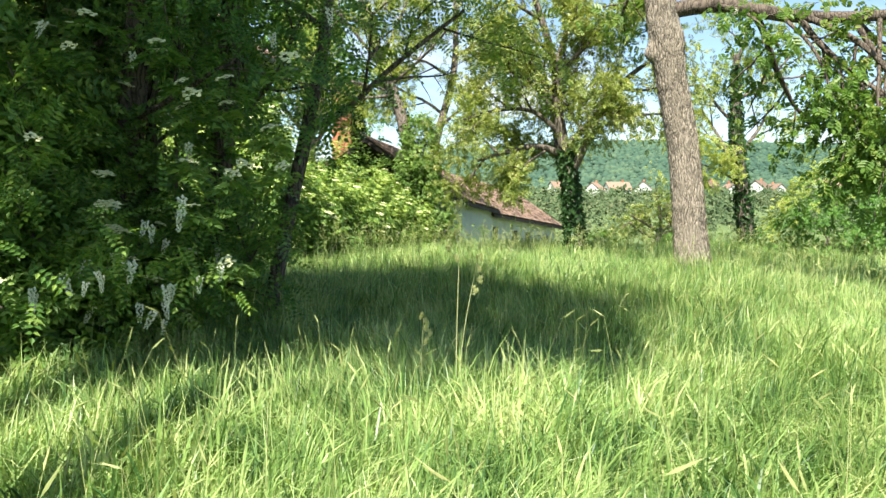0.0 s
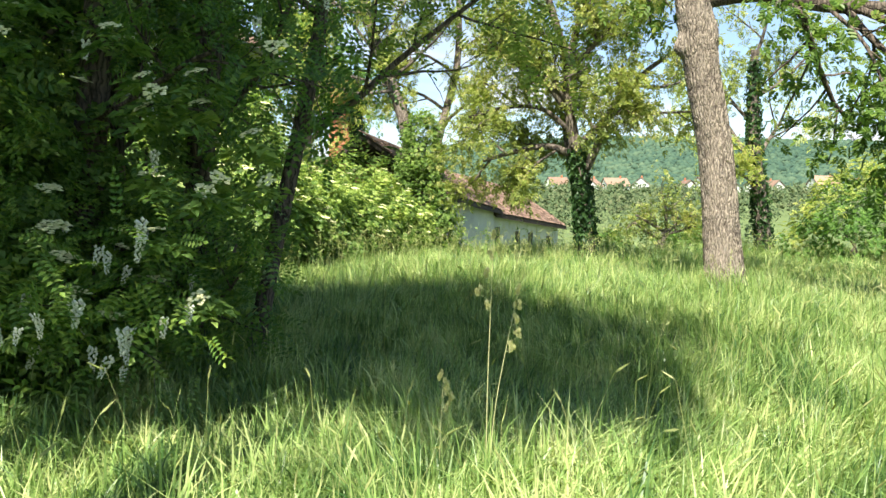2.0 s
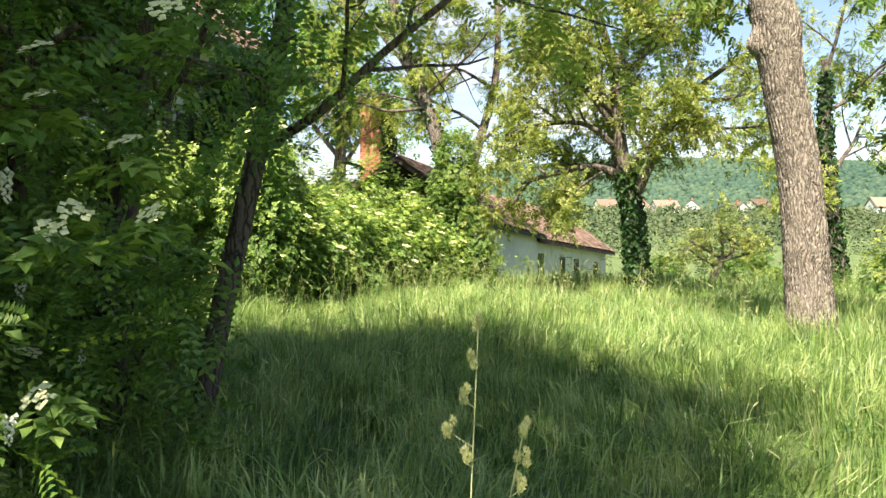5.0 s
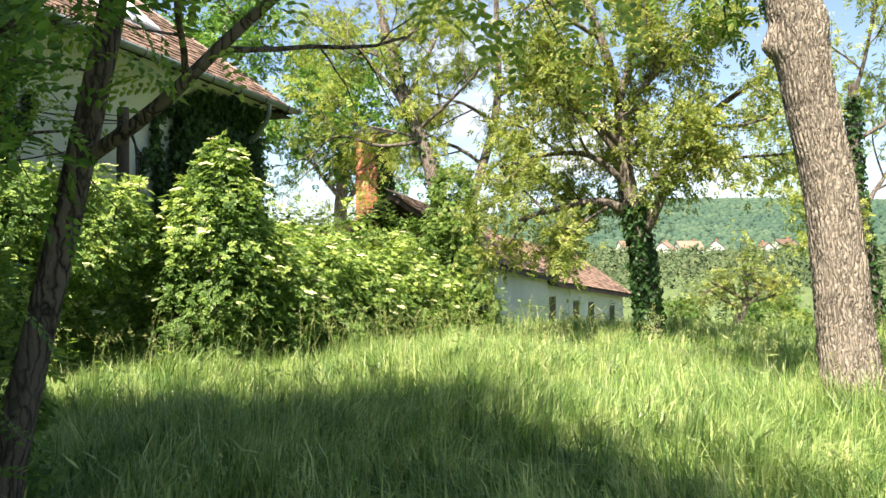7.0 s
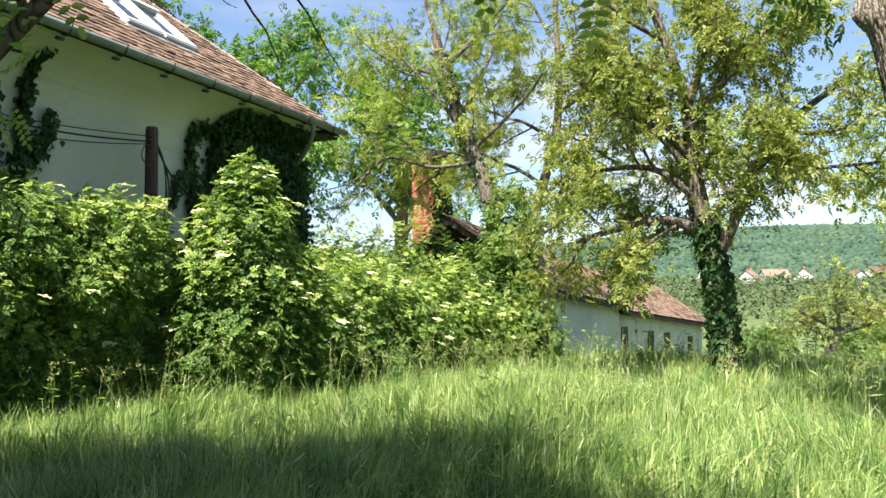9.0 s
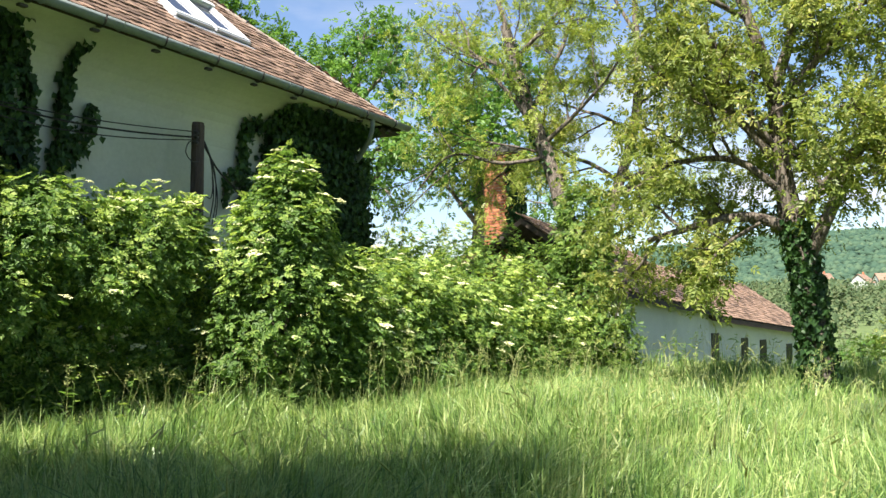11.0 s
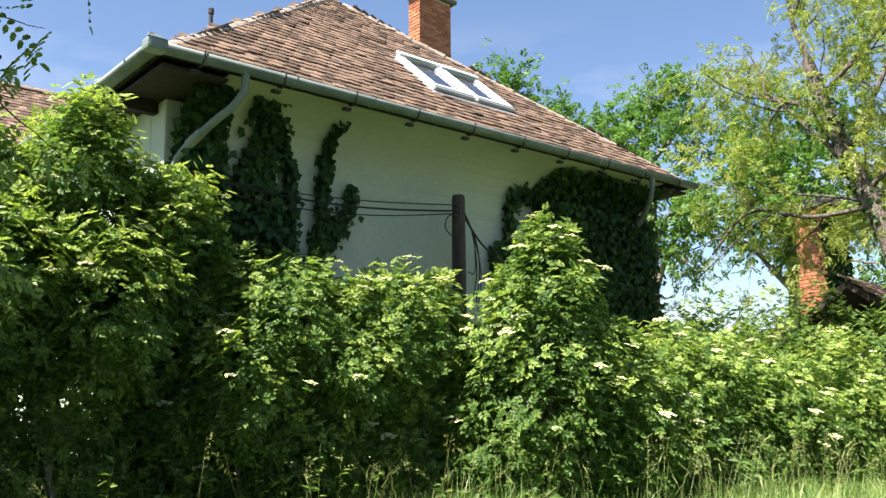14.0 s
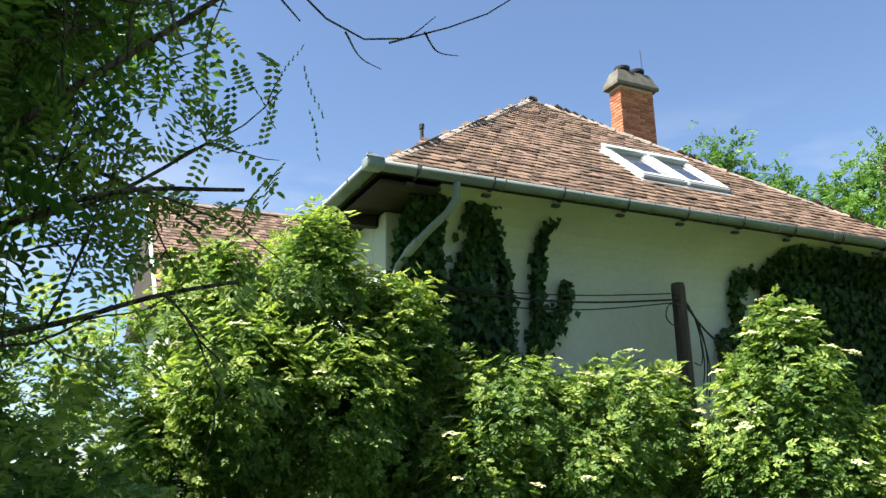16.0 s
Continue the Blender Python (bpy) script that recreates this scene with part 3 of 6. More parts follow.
# chimneys
def brick_stack(name, m, wx, wy, z0, z1, label, parent, single_pieces=True):
    """A stack of bricks laid in courses round a mortar core; the face on the low y and low x sides lie to the camera."""
    ob = empty(name, m, label, "chimney") if parent is None else empty(name, m, label, "")
    if parent is not None:
        ob.parent = parent
    piece("mortar_core", [box((-wx / 2 + 0.012, -wy / 2 + 0.012, z0), (wx / 2 - 0.012, wy / 2 - 0.012, z1))], MORTAR, ob, "pale lime mortar joints")
    bl, bh, g = 0.25, 0.065, 0.01
    meshes, rest = {}, []
    r = np.random.default_rng(12)
    for i in range(int((z1 - z0) / (bh + g))):
        z = z0 + i * (bh + g)
        for face in range(4):
            span, half = (wx, wy / 2) if face % 2 == 0 else (wy, wx / 2)
            a, edges = -span / 2, []
            step = bl if i % 2 else bl / 2
            while a < span / 2 - 0.02:
                b = min(a + step, span / 2)
                edges.append((a, b - (g if b < span / 2 else 0)))
                a, step = b, bl
            for a, b in edges:
                key = round(b - a, 3)
                if key < 0.03:
                    continue
                if key not in meshes:
                    meshes[key] = mesh_of("brick", [bevel_box((-key / 2, -0.03, 0), (key / 2, 0.03, bh), 0.006, 1)], BRICK)
                turn = pose(0, 0, 0, 0, 0, 90 * face)
                mm = turn @ pose((a + b) / 2, -half + 0.03 - abs(r.normal(0, 0.003)), z)
                if single_pieces and face in (0, 1, 3):
                    q = new("brick", meshes[key])
                    q.parent, q.matrix_local = ob, mm
                else:
                    rest.append(moved(bevel_box((-key / 2, -0.03, 0), (key / 2, 0.03, bh), 0.006, 1), mm))
    if rest:
        piece("bricks", rest, BRICK, ob, kind="stuff")
    return ob


stack = brick_stack("chimney", Matrix.Translation((8.40, 5.69, 0)), 0.90, 0.38, 7.8, 9.94, "orange brick chimney stack with a concrete cap", house)
piece("mortar_core", [box((-0.44, -0.18, 5.2), (0.44, 0.18, 7.795))], MORTAR, stack)
cap_v = [(-0.57, -0.27, 9.945), (0.57, -0.27, 9.945), (0.57, 0.27, 9.945), (-0.57, 0.27, 9.945), (-0.57, -0.27, 10.010), (0.57, -0.27, 10.010), (0.57, 0.27, 10.010), (-0.57, 0.27, 10.010),
         (-0.43, -0.15, 10.350), (0.43, -0.15, 10.350), (0.43, 0.15, 10.350), (-0.43, 0.15, 10.350)]
piece("cap", [(cap_v, [[0, 3, 2, 1], [0, 1, 5, 4], [1, 2, 6, 5], [2, 3, 7, 6], [3, 0, 4, 7], [4, 5, 9, 8], [5, 6, 10, 9], [6, 7, 11, 10], [7, 4, 8, 11], [8, 9, 10, 11]])], CONCRETE, stack, "weathered sloped concrete cap")
for x in (-0.2, 0.2):
    piece("flue_pot", tube([(x, 0, 10.340), (x, 0, 10.410), (x, 0, 10.411), (x, 0, 10.470)], [0.12, 0.12, 0.17, 0.18], 16), IRON, stack, "dark flue pot", smooth=False)
piece("lightning_rod", tube([(0.38, 0, 10.310), (0.36, 0, 11.060)], [0.012, 0.008], 6), IRON, stack, "thin iron rod")
piece("vent_pipe", tube([(3.0, 5.1, 6.6), (3.0, 5.1, 7.86)], 0.035, 10) + tube([(3.0, 5.1, 7.84), (3.0, 5.1, 7.93)], [0.05, 0.05], 10), IRON, house, "dark vent pipe")

# the wing behind, with its own roof
wing = empty("house_wing", HOUSE @ pose(-0.9, 9.15, 0), "white wing of the house with a clay-tile roof", "house")
WE, WR, WX0, WX1 = 5.35, 8.22, 0.0, 3.2
piece("wall", [bevel_box((WX0 + 0.35, 0.6, -0.3), (WX1, 0.95, WE), 0.02)], PLASTER, wing)
piece("wall", [bevel_box((WX0 + 0.35, 0.953, -0.3), (WX0 + 0.7, 5.4, WE), 0.02)] +
      prism([(0.953, WE + 0.002), (5.4, WE + 0.002), (3.17, WR - 0.2)], WX0 + 0.35, WX0 + 0.7, "x"), PLASTER, wing)
piece("roof", prism([(0, WE - 0.05), (3.1, WR - 0.05), (6.2, WE - 0.05), (6.2, WE - 0.17), (3.1, WR - 0.17), (0, WE - 0.17)][:3], WX0, WX1 + 2, "x"), TILE_EDGE, wing)
WL = math.hypot(3.1, WR - WE)
wing_tiles = tile_places((WX0, 3.1, WR - 0.04), (1, 0, 0), (0, -3.1, WE - WR), lambda s: (0.05, WX1 + 2), WL, 9)
piece("roof_tiles", joined_tiles([m for m, x, s in wing_tiles]), TILE, wing, kind="stuff")
for chunk in ridge_run((WX0, 3.1, WR), (WX1 + 2, 3.1, WR), 8):
    piece("ridge_tile", [chunk], RIDGE, wing)
piece("bargeboard", [moved(bevel_box((WX0 - 0.04, -0.1, -0.16), (WX0 - 0.005, WL + 0.05, 0.04), 0.005), pose(0, 0, WE - 0.02, math.degrees(math.atan2(WR - WE, 3.1))))], ROOF_WHITE, wing, "white painted bargeboard")
piece("gutter", gutter_chunks((WX0, -0.08, WE - 0.03), (WX1 + 2, -0.08, WE - 0.03)), ZINC, wing, smooth=True)

# service pole with its cables in front of the wall
PX, PY = 4.43, 0.40
pole = empty("service_pole", HOUSE @ pose(PX, PY, 0), "dark tarred wooden service pole standing by the house wall", "pole")
piece("shaft", [moved(c, Matrix.Identity(4)) for c in tube([(0.0, 0, -0.4), (0.0, 0, 2.0), (0, 0, 3.98), (0, 0, 4.03)], [0.105, 0.098, 0.09, 0.08], 12)], TIMBER, pole, smooth=False)
for z in (3.86, 3.80, 3.72):
    piece("insulator", tube([(-0.07, -0.07, z), (-0.13, -0.09, z), (-0.16, -0.09, z + 0.02)], [0.02, 0.028, 0.02], 8), IRON, pole, "dark insulator")
for i, (z0, sag, z1) in enumerate(((3.88, 0.10, 3.80), (3.80, 0.16, 3.86), (3.76, 0.19, 3.74))):
    line = [(-0.15 - k * 0.5, -0.02 + k * 0.03, z0 + (z1 - z0) * k / 8 - sag * math.sin(math.pi * k / 8)) for k in range(9)]
    piece("overhead_cable", tube(curve(line, 24), 0.013 if i == 1 else 0.008, 5), CABLE, pole)
piece("stay_cable", tube(curve([(0.08, -0.02, 3.75), (0.5, 0.1, 3.45), (1.0, 0.2, 3.22), (1.5, 0.42, 2.98)], 14), 0.014, 6), CABLE, pole)
for i, (dx, zb) in enumerate(((0.22, 2.66), (0.30, 2.52), (0.27, 2.6))):
    line = [(0.06, -0.05, 3.8 - 0.02 * i), (0.16, -0.06, 3.62), (0.22 + 0.02 * i, -0.05, 3.45), (dx + 0.05, -0.05, 3.0), (dx, -0.03, zb)]
    piece("hanging_cable", tube(curve(line, 22), 0.009, 5), CABLE, pole)
piece("cable_loop", tube(curve([(-0.1, -0.1, 3.76), (-0.3, -0.12, 3.68), (-0.34, -0.12, 3.55), (-0.24, -0.12, 3.45), (-0.08, -0.1, 3.46)], 20), 0.008, 5), CABLE, pole)
piece("cable_loop", tube(curve([(0.24, -0.05, 3.3), (0.24, -0.06, 3.1), (0.18, -0.08, 2.98), (0.06, -0.1, 3.0)], 14), 0.008, 5), CABLE, pole)

# ---------------------------------------------------------------- plants: building blocks
def unit(v):
    v = np.asarray(v, float)
    return v / (np.linalg.norm(v, axis=-1, keepdims=True) + 1e-9)


def leaflet(l, w, at=(0, 0, 0), turn=0.0, fold=0.18, droop=0.12, oval=False):
    """One leaf blade folded along its midrib, pointing along x and turned in its plane."""
    if oval:
        v = np.array([(0, 0, 0), (l * 0.28, w * 0.46, fold * w), (l * 0.72, w * 0.44, fold * w - droop * l * 0.5), (l, 0, -droop * l), (l * 0.72, -w * 0.44, fold * w - droop * l * 0.5), (l * 0.28, -w * 0.46, fold * w)])
        f = np.array([[0, 2, 1], [0, 3, 2], [0, 4, 3], [0, 5, 4]])
    else:
        v = np.array([(0, 0, 0), (l * 0.42, w / 2, fold * w), (l, 0, -droop * l), (l * 0.42, -w / 2, fold * w)])
        f = np.array([[0, 2, 1], [0, 3, 2]])
    c, s = math.cos(turn), math.sin(turn)
    v = v @ np.array([[c, -s, 0], [s, c, 0], [0, 0, 1]]).T + np.array(at)
    return v, f


def compound(pairs, length, l, w, angle=1.05, droop=0.25, end=True, oval=False):
    """A pinnate leaf: pairs of leaflets along a drooping stalk, and one at its end."""
    vs, fs, n = [], [], 0
    for i in range(pairs):
        q = (i + 0.7) / (pairs + 0.4)
        at = (length * q, 0, -droop * length * q * q)
        for side in (1, -1):
            v, f = leaflet(l * (0.85 + 0.3 * math.sin(math.pi * q)), w, at, side * angle, oval=oval)
            vs.append(v)
            fs.append(f + n)
            n += len(v)
    if end:
        v, f = leaflet(l * 1.1, w * 1.1, (length, 0, -droop * length), 0, oval=oval)
        vs.append(v)
        fs.append(f + n)
    return np.concatenate(vs), np.concatenate(fs)


def scatter(template, at, forward, up, size):
    """Copies of a template leaf at many places, joined."""
    v, f = template
    at, x = np.asarray(at, float), unit(forward)
    up = np.asarray(up, float)
    z = unit(up - x * np.sum(up * x, axis=1, keepdims=True))
    y = np.cross(z, x)
    out = at[:, None] + size[:, None, None] * (v[None, :, :1] * x[:, None] + v[None, :, 1:2] * y[:, None] + v[None, :, 2:] * z[:, None])
    n, k = len(at), len(v)
    return out.reshape(-1, 3), (f[None] + (np.arange(n) * k)[:, None, None]).reshape(-1, f.shape[1])


ELDER_LEAF = compound(2, 0.10, 0.078, 0.05, 0.95, 0.25)
LOCUST_HIGH = compound(4, 0.24, 0.08, 0.042, 1.2, 0.3)
LOCUST_SHADE = compound(6, 0.21, 0.044, 0.026, 1.3, 0.3)
LOCUST_LEAF = compound(6, 0.21, 0.042, 0.021, 1.3, 0.3, oval=True)
WALNUT_LEAF = compound(3, 0.20, 0.13, 0.066, 1.0, 0.35, oval=True)
ASH_LEAF = compound(3, 0.2, 0.11, 0.05, 0.95, 0.35)
IVY_LEAF = leaflet(0.085, 0.085, fold=0.1, droop=0.3)
SMALL_LEAF = compound(2, 0.15, 0.12, 0.062, 0.95, 0.35)
CLUMP_LEAF = compound(2, 0.22, 0.18, 0.10, 0.95, 0.3)


def branch(r, start, way, length, radius, level, tubes, tips, gravity=0.0, wander=0.35, children=(4, 4, 3), ratio=0.58, sides=7, spread=0.9, line=None, bare=0.0):
    """A limb that bends and forks; tubes collects the wood, tips the (place, way) of the ends that bear leaves. line: the points it follows, if they are known."""
    if line is not None:
        pts = curve(line, 16)
        length = float(np.sum(np.linalg.norm(np.diff(pts, axis=0), axis=1)))
    else:
        n = 6 if level else 5
        p, d = np.array(start, float), unit(way)
        pts = [p.copy()]
        for i in range(n):
            d = unit(d + r.normal(0, wander / n * 1.6, 3) + np.array([0, 0, gravity / n]))
            p = p + d * length / n
            pts.append(p.copy())
        pts = np.array(pts)
    n = len(pts) - 1
    rad = np.linspace(radius, radius * (0.45 if level else 0.3), n + 1)
    tubes += tube(pts, rad, sides, cap=False)
    if level == 0:
        for i in range(1, n + 1):
            if r.random() >= bare:
                tips.append((pts[i], unit(pts[i] - pts[i - 1])))
        return
    k = children[min(level, len(children)) - 1]
    for j in range(k):
        q = 0.25 + 0.75 * (j + r.random() * 0.6) / k
        i = min(int(q * n), n - 1)
        at = pts[i] + (pts[i + 1] - pts[i]) * (q * n - i)
        dd = unit(pts[i + 1] - pts[i])
        side = unit(np.cross(dd, r.normal(0, 1, 3)))
        way2 = unit(dd * (1.1 - spread * 0.5) + side * spread)
        branch(r, at, way2, length * ratio * (0.75 + 0.5 * r.random()), max(radius * 0.5 * (1.1 - 0.5 * q), 0.005), level - 1, tubes, tips, gravity, wander, children, ratio, max(sides - 2, 3), spread, None, bare)
    if bare < 1:
        tips.append((pts[-1], unit(pts[-1] - pts[-2])))


def dress(r, tips, template, per_tip, spread, size=(0.8, 1.25), droop=-0.35, flat=0.8):
    """Leaves round the ends of twigs."""
    at = np.repeat(np.array([t[0] for t in tips]), per_tip, axis=0)
    way = np.repeat(np.array([t[1] for t in tips]), per_tip, axis=0)
    n = len(at)
    at = at + r.normal(0, spread, (n, 3))
    fwd = unit(way * 0.5 + r.normal(0, 0.8, (n, 3)) + np.array([0, 0, droop]))
    up = np.array([0, 0, flat]) + r.normal(0, 0.45, (n, 3))
    return scatter(template, at, fwd, up, r.uniform(*size, n))


def rough_trunk(points, radii, seed, sides=64, rings=150, ridge=0.07, knobs=(), lobes=9):
    """A trunk with interlaced furrows in its bark, a flared foot, burls (positive knobs) and hollows (negative ones)."""
    r = np.random.default_rng(seed)
    p = curve(points, rings)
    s = np.linspace(0, 1, rings)
    rad = np.interp(s, np.linspace(0, 1, len(radii)), radii)
    d = unit(np.gradient(p, axis=0))
    a = unit(np.cross(d, np.array([0.0, 1.0, 0.0])))
    b = np.cross(d, a)
    ang = np.linspace(0, 2 * np.pi, sides, endpoint=False)
    ph = r.uniform(0, 6.28, 8)
    out = []
    for i in range(rings):
        q = s[i] * (26 if lobes < 12 else 34)
        w1 = np.abs(np.sin(lobes * ang + 1.6 * np.sin(q * 1.3 + ph[0] + ang) + ph[1]))
        w2 = np.abs(np.sin(lobes * ang - 1.8 * np.sin(q * 1.1 + ph[2] - ang) + ph[3]))
        fur = np.minimum(w1, w2) ** 0.5
        w = 1 + ridge * (fur - 0.6) + 0.03 * np.sin(2 * ang + ph[4] + s[i] * 6.5) + 0.02 * np.sin(3 * ang + ph[5] - s[i] * 10) + 0.012 * r.normal(0, 1, sides)
        flare = 1 + 0.35 * max(0, 0.10 - s[i]) / 0.10 * (1 + 0.4 * np.sin(4 * ang + ph[6]))
        for ks, ka, kr, kw, aw in knobs:
            w = w + kr * np.exp(-(((s[i] - ks) / kw) ** 2)) * np.exp(-((np.angle(np.exp(1j * (ang - ka))) / aw) ** 2))
        out.append(p[i] + (rad[i] * w * flare)[:, None] * (np.cos(ang)[:, None] * a[i] + np.sin(ang)[:, None] * b[i]))
    v = np.concatenate(out)
    k = np.arange(sides)
    f = np.concatenate([np.stack([i * sides + k, i * sides + (k + 1) % sides, (i + 1) * sides + (k + 1) % sides, (i + 1) * sides + k], 1) for i in range(rings - 1)])
    return [(v, f)]


def tree(name, label, base, trunk, radii, limbs, leaf, leaf_mat, bark, seed, per_tip=5, spread=0.16, level=2, gravity=0.15, size=(0.8, 1.25),
         children=(4, 4, 3), wander=0.4, knobs=(), ivy=0.0, ridge=0.08, ratio=0.58, fine=False, clear=None, lowest=1.2, extra_tips=(), category="tree", group="", limb_bark=None, side=None):
    """A tree: a furrowed trunk, limbs of (height share on the trunk, way, length, radius), and a crown of leaves on forked twigs."""
    r = np.random.default_rng(seed)
    ob = empty(name, Matrix.Translation(base), label, category, group)
    line = curve(trunk, 40)
    piece("trunk", rough_trunk(trunk, radii, seed, 180 if fine else 20, 300 if fine else 40, ridge, knobs, 19 if fine else 9), bark, ob, smooth=True)
    tips = list(extra_tips)
    for limb in limbs:
        tubes = []
        if isinstance(limb[0], (list, tuple)):
            branch(r, None, None, 0, limb[1], level if len(limb) < 3 else limb[2], tubes, tips, gravity, wander, children, ratio, line=limb[0], bare=limb[3] if len(limb) > 3 else 0.0)
        else:
            branch(r, line[int(limb[0] * 39)], limb[1], limb[2], limb[3], level, tubes, tips, gravity, wander, children, ratio)
        piece("limb", tubes, limb_bark or bark, ob, smooth=True)
    piece("crown", [dress(r, [t for t in tips if t[0][2] > base[2] + lowest and not (clear and t[0][0] > clear[0] and t[0][1] > clear[1]) and not (side and side[0] * t[0][0] + side[1] * t[0][1] > side[2])], leaf, per_tip, spread, size)], leaf_mat, ob)
    if ivy:
        n = int(ivy * 900)
        q = r.random(n) * 0.97
        pts = line[(q * 39).astype(int)] + r.normal(0, 0.02, (n, 3))
        out = unit(r.normal(0, 1, (n, 3)) * np.array([1, 1, 0.2]))
        rad = np.interp(q, np.linspace(0, 1, len(radii)), radii)
        at = pts + out * (rad + r.uniform(0.0, 0.065, n))[:, None]
        piece("ivy", [scatter(IVY_LEAF, at, unit(np.array([0, 0, -1.0]) + 0.6 * r.normal(0, 1, (n, 3))), out + 0.4 * r.normal(0, 1, (n, 3)), r.uniform(0.7, 1.5, n))], IVY, ob, "glossy dark ivy on the trunk")
    return ob


def umbel_mesh():
    """A flat elder blossom head of many tiny florets on a forked stalk."""
    r = np.random.default_rng(2)
    ch = []
    for i in range(30):
        a, q = r.uniform(0, 6.28), math.sqrt(r.random())
        x, y = 0.085 * q * math.cos(a), 0.085 * q * math.sin(a)
        z = 0.018 * (1 - q * q) + r.normal(0, 0.004)
        s = r.uniform(0.011, 0.019)
        ch.append((np.array([(x - s, y - s, z), (x + s, y - s, z), (x + s, y + s, z), (x - s, y + s, z), (x, y, z + 0.008), (x, y, z - 0.012)]),
                   np.array([[0, 1, 4], [1, 2, 4], [2, 3, 4], [3, 0, 4], [0, 2, 1], [0, 3, 2]])))
    return mesh_of("blossom", ch, CREAM)


def raceme_mesh():
    """A hanging cluster of pea-like locust flowers."""
    r = np.random.default_rng(5)
    ch = []
    for i in range(26):
        q = i / 25
        a = i * 2.4
        rad = 0.03 * (1 - 0.6 * q)
        c = np.array([rad * math.cos(a), rad * math.sin(a), -0.15 * q])
        s = 0.013 * (1.15 - 0.5 * q)
        ch.append((c + s * np.array([(1, 0, 0), (-1, 0, 0), (0, 1, 0), (0, -1, 0), (0, 0, 1.2), (0, 0, -1.2)]),
                   np.array([[0, 2, 4], [2, 1, 4], [1, 3, 4], [3, 0, 4], [2, 0, 5], [1, 2, 5], [3, 1, 5], [0, 3, 5]])))
    return mesh_of("blossom", ch, WHITE_FLOWER)


UMBEL, RACEME = umbel_mesh(), raceme_mesh()


def bush(name, label, lumps, leaf, leaf_mat, tip_mat, seed, density=150, umbels=0, stems=7, size=(0.8, 1.3), category="bush", tip_share=0.25, inner=0.36, blooms=()):
    """A shrub of leafy lumps (centre, radii) on a few stems; the upper outer leaves are younger and paler, with
    sunlight put into their colour.
    """
    r = np.random.default_rng(seed)
    foot = np.mean([c for c, q in lumps], axis=0)
    foot[2] = float(ground_z(foot[0], foot[1]))
    ob = empty(name, Matrix.Translation(foot), label, category)
    at, out, shell, fwd, up = [], [], [], [], []
    for c0, q0 in lumps:
        c, q = np.array(c0, float), np.array(q0, float)
        area = 4 * np.pi * ((q[0] * q[1]) ** 1.6 / 3 + (q[0] * q[2]) ** 1.6 / 3 + (q[1] * q[2]) ** 1.6 / 3) ** (1 / 1.6)
        n = int(area * density * 1.55 / 7) + 3
        d = unit(r.normal(0, 1, (n, 3)))
        ph = r.uniform(0, 6.28, 6)
        wave = 1 + 0.10 * np.sin(5 * d[:, 0] + ph[0]) * np.sin(6 * d[:, 2] + ph[1]) + 0.08 * np.sin(11 * d[:, 1] + ph[2]) * np.sin(9 * d[:, 2] + ph[3])
        k = np.where(r.random(n) < inner, r.uniform(0.6, 0.92, n), 0.88 + 0.27 * r.random(n) ** 2) * wave
        tip = c + d * q * k[:, None]
        axis = unit(d * 0.75 + np.array([0, 0, 0.75]) + r.normal(0, 0.25, (n, 3)))
        # a shoot: whorls of leaves spread flat round its tip, the lower ones drooping
        # none deep inside a neighbouring lump
        buried = np.zeros(n, bool)
        for c2, q2 in lumps:
            if c2 is not c0:
                buried |= np.sum(((tip - np.array(c2, float)) / np.array(q2, float)) ** 2, axis=1) < 0.55
        tip, axis, d, k, n = tip[~buried], axis[~buried], d[~buried], k[~buried], int(np.sum(~buried))
        side = unit(np.cross(axis, r.normal(0, 1, (n, 3))))
        other = np.cross(axis, side)
        for j in range(7):
            turn, low = j * 2.4 + r.uniform(0, 0.6, (n, 1)), (j // 3) * 0.085 + r.uniform(0, 0.03, (n, 1))
            ray = side * np.cos(turn) + other * np.sin(turn)
            p = tip - axis * low + ray * 0.03
            keep = p[:, 2] > ground_z(p[:, 0], p[:, 1]) + 0.1
            at.append(p[keep])
            out.append(d[keep])
            shell.append(k[keep])
            fwd.append(unit(ray + axis * (0.3 - 0.15 * (j // 3)) + r.normal(0, 0.35, (n, 3)) + d * 0.2)[keep])
            up.append((axis * 0.6 + d * 0.5 + np.array([0, -0.15, 0.45]) + r.normal(0, 0.3, (n, 3)))[keep])
    at, out, shell, fwd, up = (np.concatenate(q) for q in (at, out, shell, fwd, up))
    n = len(at)
    # upward outer leaves get the pale tone, as if the sun caught them
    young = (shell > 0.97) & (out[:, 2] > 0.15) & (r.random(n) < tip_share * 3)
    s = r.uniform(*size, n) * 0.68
    for mask, mat, label2 in ((~young, leaf_mat, ""), (young, tip_mat, "paler young leaves, tinted as sunlit")):
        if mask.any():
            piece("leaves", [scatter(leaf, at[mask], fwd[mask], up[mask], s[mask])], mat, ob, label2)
    for i in range(stems):
        c, q = lumps[i % len(lumps)]
        c = np.array(c, float)
        top = c + r.normal(0, 0.3, 3) * np.array(q)
        root = np.array([c[0] + r.normal(0, 0.25), c[1] + r.normal(0, 0.25), 0])
        root[2] = ground_z(root[0], root[1]) - 0.05
        mid = (root + top) / 2 + r.normal(0, 0.15, 3)
        piece("stem", tube(curve([root, mid, top], 9), np.linspace(0.035, 0.012, 9), 6), TWIG, ob, smooth=True)
